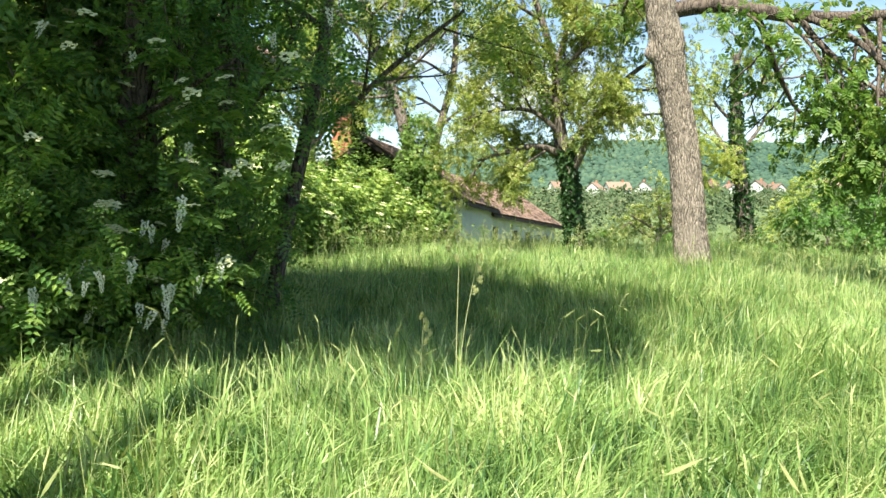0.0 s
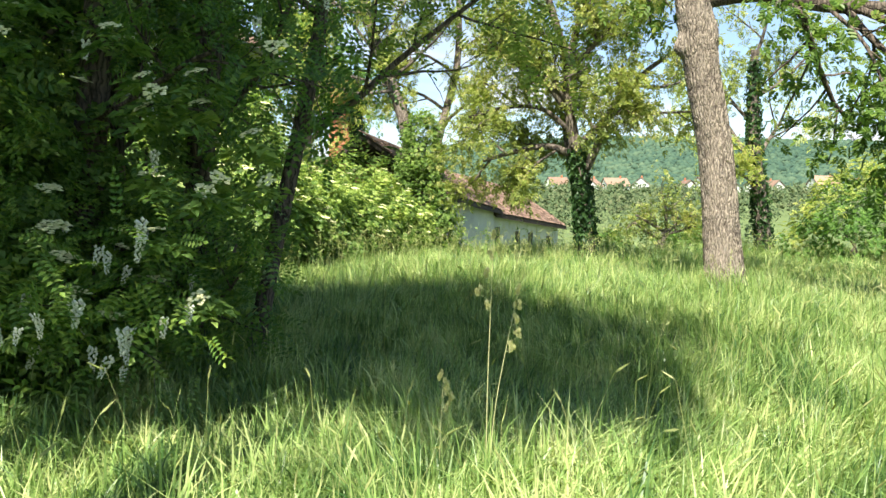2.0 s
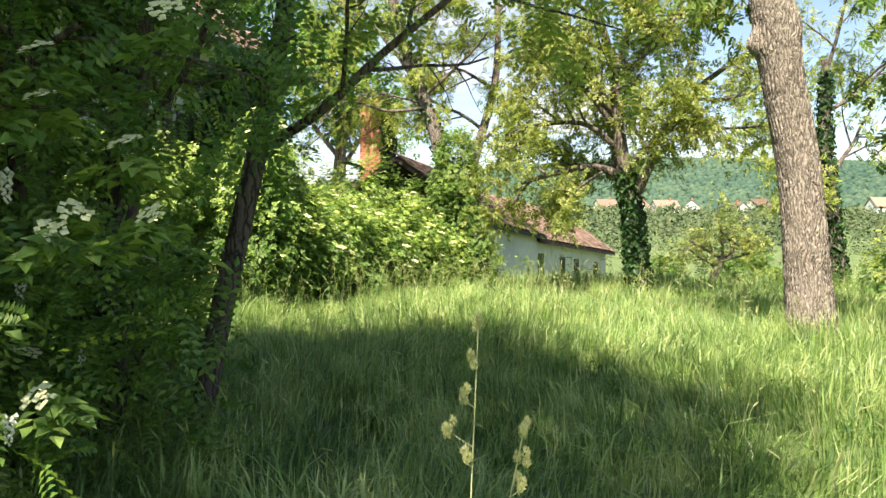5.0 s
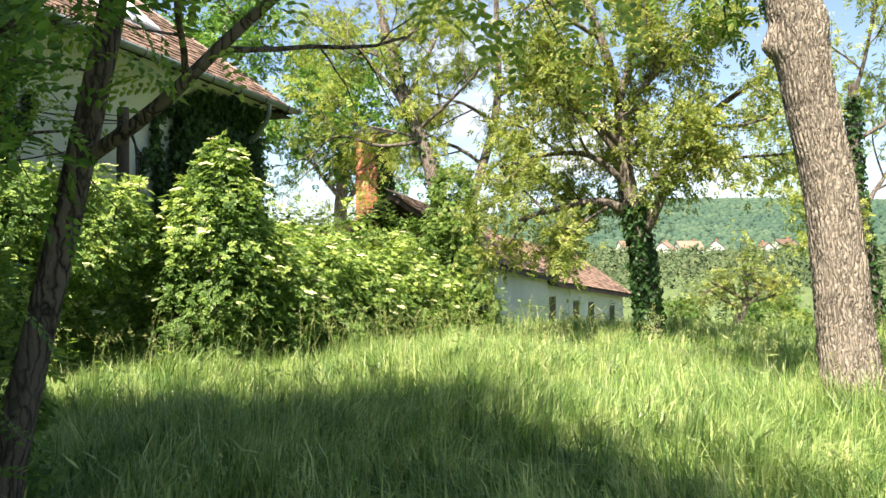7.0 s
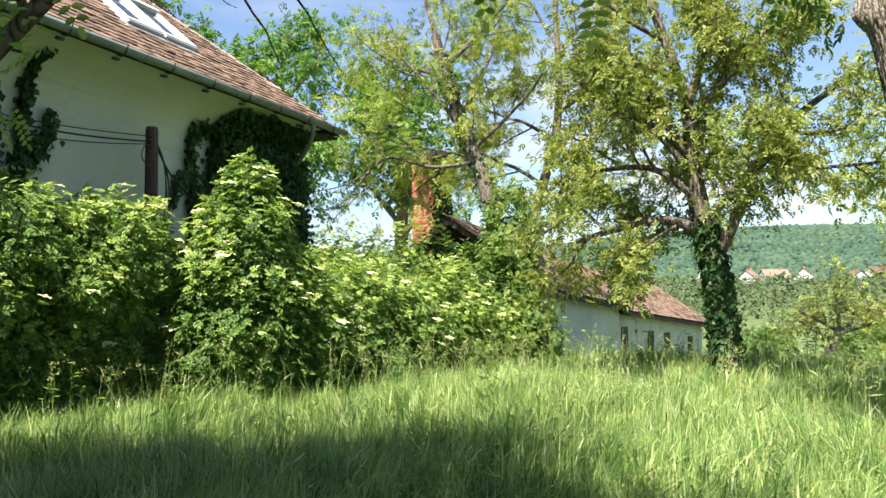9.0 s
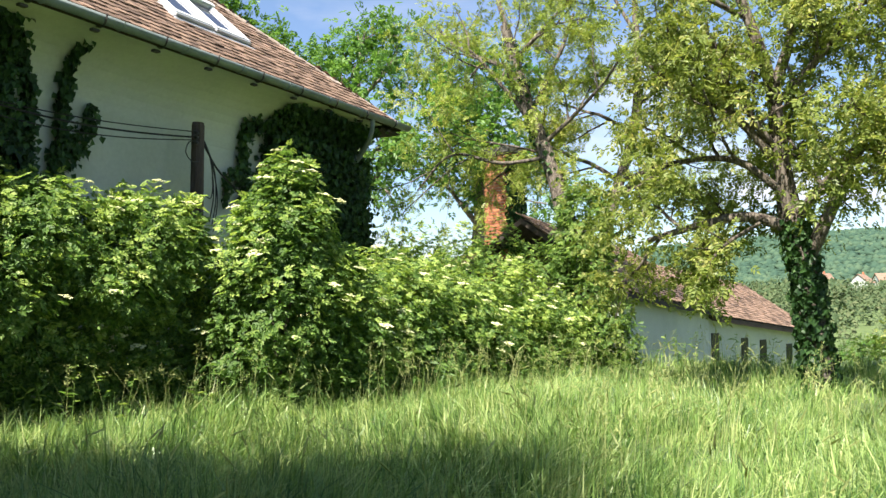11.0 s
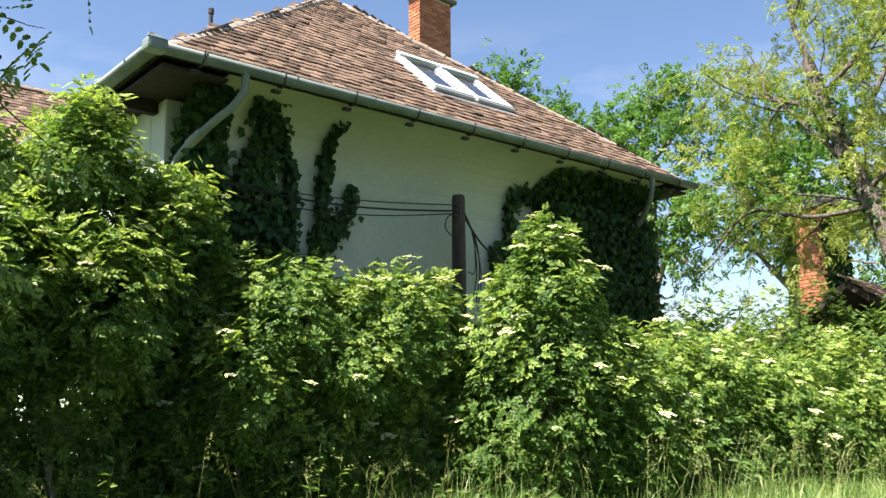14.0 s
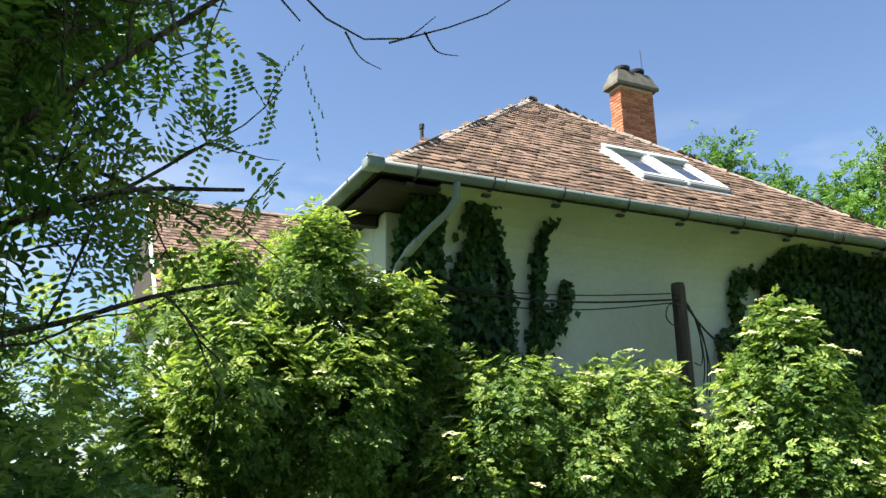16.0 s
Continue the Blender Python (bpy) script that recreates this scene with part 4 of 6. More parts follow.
    if umbels:
        pick = np.where((shell > 0.99) & (out[:, 2] > -0.15))[0]
        umbels = int(umbels * 1.5)
        for i in r.choice(pick, min(umbels, len(pick)), replace=False):
            q = new("blossom", UMBEL)
            q.parent = ob
            o = out[i]
            tilt = Vector((o[0] * 0.25, o[1] * 0.25, 1)).to_track_quat("Z", "Y").to_matrix().to_4x4()
            q.matrix_basis = Matrix.Translation(at[i] + o * 0.07 + np.array([0, 0, 0.05])) @ tilt @ Matrix.Diagonal((*[r.uniform(0.6, 1.1)] * 3, 1))
    if len(blooms):
        b = np.repeat(np.array(blooms, float), 9, axis=0)
        k = len(b)
        a = r.uniform(0, 6.28, k)
        way = np.stack([np.cos(a), np.sin(a), np.full(k, -0.25)], -1)
        piece("leaves", [scatter(leaf, b + way * 0.03 + np.array([0, 0.03, -0.06]) + r.normal(0, 0.03, (k, 3)), way, np.array([0, 0, 1.0]) + r.normal(0, 0.2, (k, 3)), r.uniform(0.8, 1.2, k))], leaf_mat, ob)
        for p in blooms:
            q = new("blossom", UMBEL)
            q.parent = ob
            q.matrix_basis = Matrix.Translation(p) @ pose(0, 0, 0, 28 + r.normal(0, 10), r.normal(0, 14), r.uniform(-40, 40)) @ Matrix.Diagonal((*[r.uniform(0.55, 0.8)] * 3, 1))
    for q in ob.children:
        q.matrix_parent_inverse = ob.matrix_world.inverted()
    return ob


def settle(ob):
    """Parts were built in world places: keep them there under their thing."""
    for q in ob.children:
        q.matrix_parent_inverse = ob.matrix_world.inverted()
    return ob


# ---------------------------------------------------------------- elder hedge before the house
bush("elder_bush", "tall flowering elder bush with cream blossom heads by the house wall",
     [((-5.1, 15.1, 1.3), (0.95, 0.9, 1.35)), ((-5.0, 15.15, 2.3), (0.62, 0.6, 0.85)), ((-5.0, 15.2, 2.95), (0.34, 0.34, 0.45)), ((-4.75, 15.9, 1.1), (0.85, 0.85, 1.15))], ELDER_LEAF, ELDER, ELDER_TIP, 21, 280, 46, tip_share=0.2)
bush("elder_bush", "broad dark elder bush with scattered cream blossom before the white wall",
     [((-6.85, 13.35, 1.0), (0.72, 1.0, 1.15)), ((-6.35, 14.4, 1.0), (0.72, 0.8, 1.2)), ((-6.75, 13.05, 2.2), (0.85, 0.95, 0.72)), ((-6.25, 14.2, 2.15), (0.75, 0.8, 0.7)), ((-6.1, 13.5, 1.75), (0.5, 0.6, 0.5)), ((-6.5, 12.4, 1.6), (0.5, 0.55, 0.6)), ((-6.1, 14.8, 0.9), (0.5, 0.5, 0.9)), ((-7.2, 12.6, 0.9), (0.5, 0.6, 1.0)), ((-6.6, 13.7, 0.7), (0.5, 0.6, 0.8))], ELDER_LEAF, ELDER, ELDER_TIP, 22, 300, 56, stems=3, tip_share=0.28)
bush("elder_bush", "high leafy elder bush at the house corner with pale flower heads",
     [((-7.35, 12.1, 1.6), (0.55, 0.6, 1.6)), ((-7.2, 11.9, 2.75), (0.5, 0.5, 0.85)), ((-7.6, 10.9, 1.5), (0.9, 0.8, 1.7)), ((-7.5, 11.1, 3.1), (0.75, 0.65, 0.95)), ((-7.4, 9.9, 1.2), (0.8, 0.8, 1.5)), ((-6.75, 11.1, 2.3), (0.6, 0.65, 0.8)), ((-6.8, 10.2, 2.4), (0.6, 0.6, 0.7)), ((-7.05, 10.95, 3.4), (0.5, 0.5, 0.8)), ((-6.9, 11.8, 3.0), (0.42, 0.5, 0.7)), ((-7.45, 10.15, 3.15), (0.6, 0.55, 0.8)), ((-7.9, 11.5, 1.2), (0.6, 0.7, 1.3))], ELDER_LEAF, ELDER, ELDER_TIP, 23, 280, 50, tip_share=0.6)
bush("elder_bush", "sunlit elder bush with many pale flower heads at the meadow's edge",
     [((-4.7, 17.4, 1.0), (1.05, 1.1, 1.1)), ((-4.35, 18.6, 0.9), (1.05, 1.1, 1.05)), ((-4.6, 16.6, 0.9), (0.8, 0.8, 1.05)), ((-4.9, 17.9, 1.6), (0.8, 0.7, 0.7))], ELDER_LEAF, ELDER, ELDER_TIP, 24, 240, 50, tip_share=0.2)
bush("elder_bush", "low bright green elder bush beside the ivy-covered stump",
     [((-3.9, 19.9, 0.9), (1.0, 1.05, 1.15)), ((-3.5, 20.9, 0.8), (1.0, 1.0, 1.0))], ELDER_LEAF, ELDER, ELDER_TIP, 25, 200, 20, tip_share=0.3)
bush("hedge_shrub", "dark dense shrub growing over the low outbuilding", [((-5.0, 21.6, 1.7), (1.0, 0.9, 1.2)), ((-6.9, 21.5, 1.9), (0.9, 0.9, 1.1)), ((-6.1, 21.9, 1.3), (1.5, 1.7, 1.35)), ((-5.6, 24.0, 1.6), (1.7, 1.4, 1.65)), ((-4.2, 23.6, 1.4), (1.2, 1.3, 1.5)), ((-7.6, 24.6, 1.8), (1.4, 1.4, 1.6))], ELDER_LEAF, ELDER, ELDER_TIP, 26, 60, 10)
bush("ivy_shrub", "column of ivy and elder leaves on an old stump", [((-2.85, 22.2, 1.2), (0.68, 0.65, 1.4)), ((-2.95, 22.2, 2.5), (0.62, 0.6, 1.0)), ((-2.95, 22.2, 3.3), (0.5, 0.5, 0.6)), ((-2.5, 22.1, 0.7), (0.6, 0.6, 0.8))], ELDER_LEAF, ELDER, ELDER, 27, 190, 0, tip_share=0.1)
bush("tall_shrub", "leafy shrub between the house corner and the thicket", [((-4.5, 8.6, 0.9), (0.55, 0.5, 1.1)), ((-3.1, 8.35, 0.85), (0.38, 0.32, 0.95)), ((-5.7, 8.2, 1.0), (0.8, 0.7, 1.3)), ((-8.1, 9.6, 1.7), (1.2, 0.9, 1.7)), ((-7.6, 8.7, 1.5), (1.2, 0.9, 1.6))], ELDER_LEAF, ELDER, ELDER_TIP, 28, 100, 14, tip_share=0.3)

# ---------------------------------------------------------------- the dark thicket on the near side
BLOOMS = [(-2.35, 5.45, 2.2), (-2.29, 5.48, 2.12), (-2.34, 5.45, 2.03), (-2.09, 5.6, 2.07), (-2.1, 5.6, 2.24), (-1.99, 5.65, 1.65), (-2.06, 5.61, 1.58), (-2.29, 5.48, 1.36), (-1.83, 5.72, 1.91), (-1.75, 5.76, 1.64),
          (-2.31, 5.47, 1.66), (-2.48, 5.36, 2.45), (-2.1, 5.59, 0.97), (-1.7, 5.78, 2.41), (-3.0, 5.2, 2.4), (-2.9, 5.25, 2.62), (-3.2, 5.1, 1.8)]
# the last shrub stands unseen, added to shade the shrub by the house corner
for i, (x, y, h, rx) in enumerate(((-3.25, 7.1, 2.3, 0.85), (-4.5, 7.1, 2.4, 1.2), (-3.7, 6.1, 1.5, 0.9), (-5.8, 6.4, 2.3, 1.3), (-7.9, 6.4, 2.4, 1.5))):
    bush("thicket_shrub", "dense dark elder and locust thicket in deep shade", [((x, y, h * 0.5), (rx, rx * 0.9, h * 0.55)), ((x - 0.2, y + 0.1, h), (rx * 0.9, rx * 0.85, h * 0.5)), ((x - 0.3, y + 0.1, h * 1.55), (rx * 0.85, rx * 0.8, h * 0.4))],
         ELDER_LEAF, ELDER, ELDER, 40 + i, 70, (40, 26, 20, 4, 2)[i], stems=6, tip_share=0.05, size=(0.8, 1.5), blooms=BLOOMS if i == 0 else ())


def racemes(r, tree_ob, places):
    """White blossom clusters that hang among locust leaves."""
    for p in places:
        q = new("blossom", RACEME)
        q.parent = tree_ob
        q.matrix_basis = Matrix.Translation(p) @ pose(0, 0, 0, r.normal(0, 12), r.normal(0, 12), r.uniform(0, 360)) @ Matrix.Diagonal((*[r.uniform(0.6, 0.95)] * 3, 1))
    settle(tree_ob)


RACEME_AT = [(-2.97, 5.04, 0.90), (-2.78, 5.15, 0.90), (-2.38, 5.34, 0.83), (-2.22, 5.41, 0.88), (-2.64, 5.22, 0.99), (-2.32, 5.37, 1.32), (-3.12, 4.95, 0.80), (-2.73, 5.69, 1.25), (-2.77, 5.66, 0.66), (-2.63, 5.76, 0.67)]
# the last tree is out of view too and only adds shade
for i, (x, y, lean) in enumerate(((-3.5, 6.75, 0.1), (-4.3, 6.5, -0.15), (-2.95, 7.35, 0.12), (-5.3, 6.7, 0.0), (-6.6, 5.6, 0.1))):
    top = (6.4, 3.7, 6.2, 3.8, 3.8)[i]
    t = tree("locust_tree", "dark locust tree in the thicket with white hanging blossom", (x, y, 0),
             [(x, y, -0.1), (x + lean, y, top * 0.23), (x + 2 * lean, y + 0.1, top * 0.51), (x + 2 * lean, y + 0.2, top)], [0.13, 0.11, 0.09, 0.05],
             [(0.12, (0.6, -0.7, 0.25), 1.2, 0.02), (0.2, (-0.6, -0.7, 0.2), 1.3, 0.022), (0.35, (0.6, -0.5, 0.4), 1.5, 0.03), (0.5, (-0.6, 0.4, 0.5), 1.8, 0.03), (0.6, (0.7, 0.3, 0.5), 1.8, 0.035), (0.7, (-0.6, -0.5, 0.6), 2.0, 0.035), (0.78, (0.7, -0.4, 0.5), 2.0, 0.035),
              (0.85, (0.6, 0.6, 0.5), 2.0, 0.03), (0.92, (-0.6, 0.2, 0.7), 1.9, 0.03), (0.97, (0.3, -0.4, 0.8), 1.8, 0.03)],
             LOCUST_SHADE if i in (0, 2) else LOCUST_HIGH, LOCUST, DARK_BARK, 80 + i, per_tip=3 if i < 3 else 2, spread=0.16, ratio=0.5, lowest=0.4, size=(0.8, 1.3),
             extra_tips=[(np.array(p) + np.array([0, 0.05, 0.12]), np.array([0.2, -0.7, 0.1])) for p in (RACEME_AT if i == 0 else ()) for k in range(3)])
    rr = np.random.default_rng(90 + i)
    racemes(rr, t, (RACEME_AT + [(p[0] + rr.normal(0, 0.09), p[1] - 0.03, p[2] + rr.normal(0, 0.06)) for p in RACEME_AT] if i == 0 else []) + [(x + rr.normal(0.1, 0.5), y - rr.uniform(0.5, 1.2), rr.uniform(0.6, 1.5)) for k in range(7)] + [(x + rr.normal(0.1, 0.6), y - rr.uniform(0.6, 1.1), rr.uniform(1.6, 3.6)) for k in range(4)])

# unseen locusts added at the walker's shoulder, to shade the grass ahead
for i, (x, y) in enumerate(((-2.3, 2.5), (-3.4, 3.3), (-4.4, 2.4))):
    settle(tree("locust_tree", "tall dense locust tree, unseen, added to cast shade", (x, y, 0),
                [(x, y, -0.1), (x, y, 2.5), (x + 0.2, y + 0.2, 5.0), (x + 0.4, y + 0.3, 9.6)], [0.16, 0.14, 0.1, 0.05],
                [(0.55, (0.8, 0.3, 0.4), 2.3, 0.05), (0.6, (-0.7, 0.4, 0.5), 2.0, 0.05), (0.68, (0.6, -0.5, 0.5), 2.0, 0.05), (0.76, (0.5, 0.7, 0.5), 2.2, 0.05), (0.85, (-0.5, -0.5, 0.6), 1.9, 0.04), (0.92, (0.7, 0.1, 0.6), 1.9, 0.04), (0.98, (0.0, 0.2, 1), 1.6, 0.04)],
                LOCUST_HIGH, LOCUST, DARK_BARK, 180 + i, per_tip=4, spread=0.24, ratio=0.5, lowest=(5.0, 4.4, 3.6)[i], size=(1.0, 1.6)))

# ---------------------------------------------------------------- trees
settle(tree("locust_tree", "slender dark locust tree with feathery leaves leaning over the grass", (-2.47, 7.65, 0),
            [(-2.52, 7.63, -0.1), (-2.36, 7.66, 0.83), (-2.11, 7.75, 2.09), (-1.95, 7.77, 2.89), (-1.90, 7.85, 4.28), (-2.26, 8.00, 6.34)], [0.078, 0.066, 0.058, 0.05, 0.042, 0.03],
            [([(-2.12, 7.74, 2.05), (-1.68, 7.65, 2.28), (-1.33, 7.70, 2.61), (-0.97, 7.70, 2.89), (-0.61, 7.64, 3.14)], 0.036, 2, 0.3),
             ([(-1.91, 7.84, 4.0), (-1.97, 8.3, 3.9), (-1.98, 8.6, 3.4), (-1.95, 8.78, 3.16), (-1.91, 8.9, 3.06), (-1.84, 9.03, 3.02), (-1.78, 9.13, 3.06), (-1.70, 9.24, 3.08), (-1.6, 9.41, 3.2)], 0.007, 0, 1.0), ([(-1.98, 8.6, 3.4), (-2.1, 8.55, 3.2), (-2.2, 8.52, 3.0), (-2.26, 8.55, 2.93)], 0.005, 0, 1.0), ([(-1.91, 8.9, 3.06), (-1.93, 8.97, 2.99), (-1.9, 9.03, 2.95)], 0.004, 0, 1.0), ([(-1.78, 9.13, 3.06), (-1.78, 9.18, 3.0), (-1.74, 9.24, 2.98)], 0.004, 0, 1.0), ([(-1.84, 9.03, 3.02), (-1.86, 9.12, 3.08), (-1.82, 9.2, 3.16)], 0.004, 0, 1.0),
             (0.5, (-0.6, -0.6, 0.5), 1.6, 0.03), (0.75, (-0.5, -0.8, 0.4), 1.8, 0.028), (0.9, (-0.2, -0.3, 0.9), 1.5, 0.02)],
            LOCUST_LEAF, SUN_TINTED_LOCUST, DARK_BARK, 51, per_tip=4, spread=0.12, ratio=0.42, fine=True, ridge=0.05, lowest=2.2, clear=(-1.8, 7.8)))
settle(tree("locust_tree", "airy locust tree with rows of small leaflets against the sky", (-3.4, 7.3, 0),
            [(-3.40, 7.30, -0.10), (-3.45, 7.34, 1.5), (-3.47, 7.36, 2.60), (-3.47, 7.38, 3.3), (-3.44, 7.45, 4.3)], [0.07, 0.06, 0.05, 0.045, 0.03],
            [([(-3.46, 7.35, 2.35), (-3.34, 7.75, 2.75), (-3.15, 8.15, 3.15), (-2.97, 8.5, 3.45), (-2.8, 8.75, 3.66)], 0.026, 2),
             ([(-3.45, 7.34, 1.9), (-3.4, 7.8, 2.12), (-3.2, 8.3, 2.25), (-3.05, 8.62, 2.36), (-2.92, 8.9, 2.42)], 0.018, 2),
             ([(-3.47, 7.37, 2.9), (-3.5, 7.8, 3.0), (-3.45, 8.2, 3.02), (-3.4, 8.6, 2.9), (-3.35, 8.85, 2.75)], 0.017, 2),
             ([(-3.47, 7.38, 3.4), (-3.6, 7.8, 3.7), (-3.6, 8.3, 3.85)], 0.017, 2), ([(-3.45, 7.34, 2.0), (-3.2, 7.9, 2.5), (-2.9, 8.4, 2.72), (-2.65, 8.82, 2.72)], 0.017, 2), ([(-3.46, 7.35, 2.2), (-3.4, 7.9, 2.6), (-3.25, 8.4, 2.8), (-3.15, 8.8, 3.1)], 0.016, 2), (0.85, (-0.2, 0.8, 0.3), 1.3, 0.02), (0.95, (0.2, 0.8, 0.4), 1.1, 0.016), (0.6, (-0.9, 0.4, 0.2), 1.2, 0.02)],
            LOCUST_LEAF, SUN_TINTED_LOCUST, DARK_BARK, 57, per_tip=1, spread=0.07, ratio=0.42, children=(3, 3, 3), lowest=2.0, size=(0.8, 1.2), side=(0.36, 1.0, 8.08)))
# the limbs take darker bark: the shade on their underside put into colour
settle(tree("walnut_tree", "old walnut tree with furrowed grey bark and a burl", (2.27, 12.0, 0),
            [(2.35, 12.0, -0.15), (2.25, 12.0, 0.75), (2.12, 12.0, 2.2), (1.92, 11.95, 3.2), (1.76, 11.9, 4.15), (1.7, 12.0, 5.6)], [0.29, 0.235, 0.212, 0.205, 0.2, 0.17],
            [([(1.78, 11.92, 4.05), (2.5, 11.85, 4.12), (3.4, 11.7, 3.92), (4.5, 11.5, 3.85), (5.6, 11.3, 4.0)], 0.12, 2),
             ([(3.6, 11.65, 3.9), (4.2, 11.2, 3.4), (4.7, 11.1, 2.7), (4.9, 11.0, 2.1)], 0.05, 2),
             ([(4.2, 11.6, 3.85), (4.9, 11.9, 3.3), (5.5, 11.9, 2.6)], 0.045, 2),
             ([(3.3, 11.72, 3.95), (3.6, 11.2, 3.35), (3.75, 10.9, 2.7)], 0.03, 1), ([(4.5, 11.5, 3.85), (4.35, 11.1, 3.0), (4.25, 10.9, 2.0)], 0.035, 1), ([(2.5, 11.85, 4.12), (2.8, 11.3, 3.85), (3.1, 11.0, 3.4)], 0.03, 1),
             ([(1.8, 11.95, 4.5), (1.6, 12.2, 4.6), (1.4, 12.3, 4.4), (1.25, 12.35, 4.0)], 0.04, 1),
             (0.95, (0.3, 0.4, 0.9), 2.6, 0.11), (0.99, (0.5, 0.3, 0.9), 2.8, 0.13), (0.97, (0.85, 0.3, 0.5), 2.6, 0.1), (0.99, (0.1, 0.2, 1.0), 2.4, 0.1)],
            WALNUT_LEAF, WALNUT, BARK, 52, per_tip=4, spread=0.15, gravity=-0.15, size=(0.4, 0.75), ratio=0.5, children=(5, 5, 3),
            knobs=((0.64, 0.2, 0.5, 0.02, 0.4), (0.66, 3.0, 0.24, 0.035, 0.5), (0.37, 2.5, -0.6, 0.075, 0.2), (0.39, 2.05, 0.14, 0.09, 0.22), (0.80, 1.9, -0.3, 0.02, 0.25)), ridge=0.10, fine=True, lowest=1.4, limb_bark=DARK_BARK))
settle(tree("walnut_tree", "spreading old tree with ivy on its trunk and young yellow-green leaves", (0.98, 18.85, 0),
            [(1.04, 18.85, -0.2), (0.97, 18.87, 0.9), (0.86, 18.89, 2.0), (0.72, 18.9, 2.75)], [0.215, 0.18, 0.165, 0.14],
            [([(0.74, 18.9, 2.65), (0.58, 18.9, 3.6), (0.5, 18.9, 4.5), (0.25, 18.8, 5.4), (-0.1, 18.8, 6.4)], 0.13), ([(0.5, 18.9, 4.4), (0.75, 19.0, 5.2), (0.85, 19.1, 6.3)], 0.09),
             ([(0.9, 18.88, 2.1), (1.2, 18.8, 2.75), (1.5, 18.75, 3.5), (2.1, 18.7, 4.2), (2.5, 18.7, 4.5)], 0.1), ([(0.75, 18.9, 2.5), (0.2, 18.85, 2.7), (-0.5, 18.8, 2.6), (-1.2, 18.7, 2.4)], 0.09),
             ([(0.6, 18.9, 3.4), (0.0, 18.7, 4.1), (-0.7, 18.6, 4.5), (-1.1, 18.5, 4.9)], 0.07), (0.97, (0.5, -0.6, 0.6), 1.9, 0.08), (0.9, (-0.3, 0.8, 0.6), 2.0, 0.08), ([(0.5, 18.9, 4.2), (1.2, 18.6, 4.9), (1.7, 18.5, 5.5)], 0.06), ([(0.3, 18.7, 2.6), (-0.2, 18.2, 2.2), (-0.5, 18.0, 1.7)], 0.03, 1), ([(0.65, 18.9, 3.0), (0.0, 18.8, 3.5), (-0.8, 18.7, 3.5), (-1.5, 18.6, 3.3)], 0.06)],
            SMALL_LEAF, OLIVE, LIMB_BARK, 53, per_tip=9, spread=0.15, ivy=3.0, size=(0.4, 0.8), ratio=0.5, children=(5, 5, 3)))
settle(tree("locust_tree", "tall leaning tree with airy yellow-green foliage and dead twigs", (-3.2, 22.3, 0),
            [(-2.95, 22.3, -0.2), (-3.1, 22.3, 1.8), (-3.4, 22.4, 3.5), (-4.2, 22.8, 5.6), (-4.7, 22.9, 7.3)], [0.24, 0.2, 0.17, 0.14, 0.1],
            [([(-3.6, 22.5, 4.4), (-4.6, 22.3, 4.3), (-5.6, 22.1, 4.5), (-6.3, 22.0, 3.8)], 0.045, 2, 0.6), (0.62, (-0.9, -0.2, 0.3), 2.0, 0.03), (0.7, (-0.7, 0.2, 0.7), 2.4, 0.06), (0.75, (0.5, 0.2, 0.8), 2.4, 0.06), (0.88, (-0.95, -0.1, 0.25), 2.6, 0.06), (0.98, (-0.3, 0.1, 1), 2.2, 0.06), (0.65, (0.8, -0.3, 0.5), 2.2, 0.05), (0.92, (0.7, -0.2, 0.6), 2.2, 0.05)],
            ASH_LEAF, YOUNG, LIMB_BARK, 54, per_tip=6, spread=0.12, ivy=0.8, size=(0.45, 0.85), lowest=2.8))
settle(tree("locust_tree", "tall thin tree with sparse bright spring leaves", (-2.7, 22.7, 0),
            [(-2.75, 22.6, -0.3), (-2.7, 22.9, 2.6), (-2.2, 24.0, 5.4), (-2.25, 24.4, 8.4)], [0.15, 0.12, 0.09, 0.06],
            [(0.34, (0.8, -0.2, 0.5), 2.2, 0.04), (0.45, (0.7, 0, 0.7), 2.4, 0.05), (0.5, (-0.8, -0.2, 0.6), 2.2, 0.05), (0.62, (-0.7, 0.3, 0.7), 2.3, 0.05), (0.7, (0.8, -0.4, 0.5), 2.3, 0.05), (0.88, (-0.5, 0.1, 0.8), 2.2, 0.045), (0.85, (0.6, 0.1, 0.7), 2.2, 0.045), (0.98, (0.1, 0, 1), 2.2, 0.045)],
            ASH_LEAF, YOUNG, LIMB_BARK, 55, per_tip=7, spread=0.13, size=(0.45, 0.9), lowest=2.4))
settle(tree("ivy_tree", "ivy-clad tree with thin yellow-green crown", (5.6, 23.0, -0.1),
            [(5.85, 23.0, -0.5), (5.65, 23.0, 1.5), (5.45, 23.0, 3.1), (5.4, 23.0, 5.4)], [0.2, 0.18, 0.15, 0.09],
            [(0.5, (-0.6, 0, 0.7), 2.0, 0.06), (0.55, (0.7, 0.1, 0.7), 2.0, 0.06), (0.7, (-0.7, 0.3, 0.5), 2.0, 0.05), (0.8, (0.7, -0.3, 0.5), 2.0, 0.05), (0.95, (0.0, -0.2, 0.9), 2.0, 0.05), (0.45, (-0.7, -0.3, 0.2), 1.4, 0.04)],
            ASH_LEAF, YOUNG, LIMB_BARK, 56, per_tip=5, spread=0.15, ivy=2.6, size=(0.5, 0.9)))
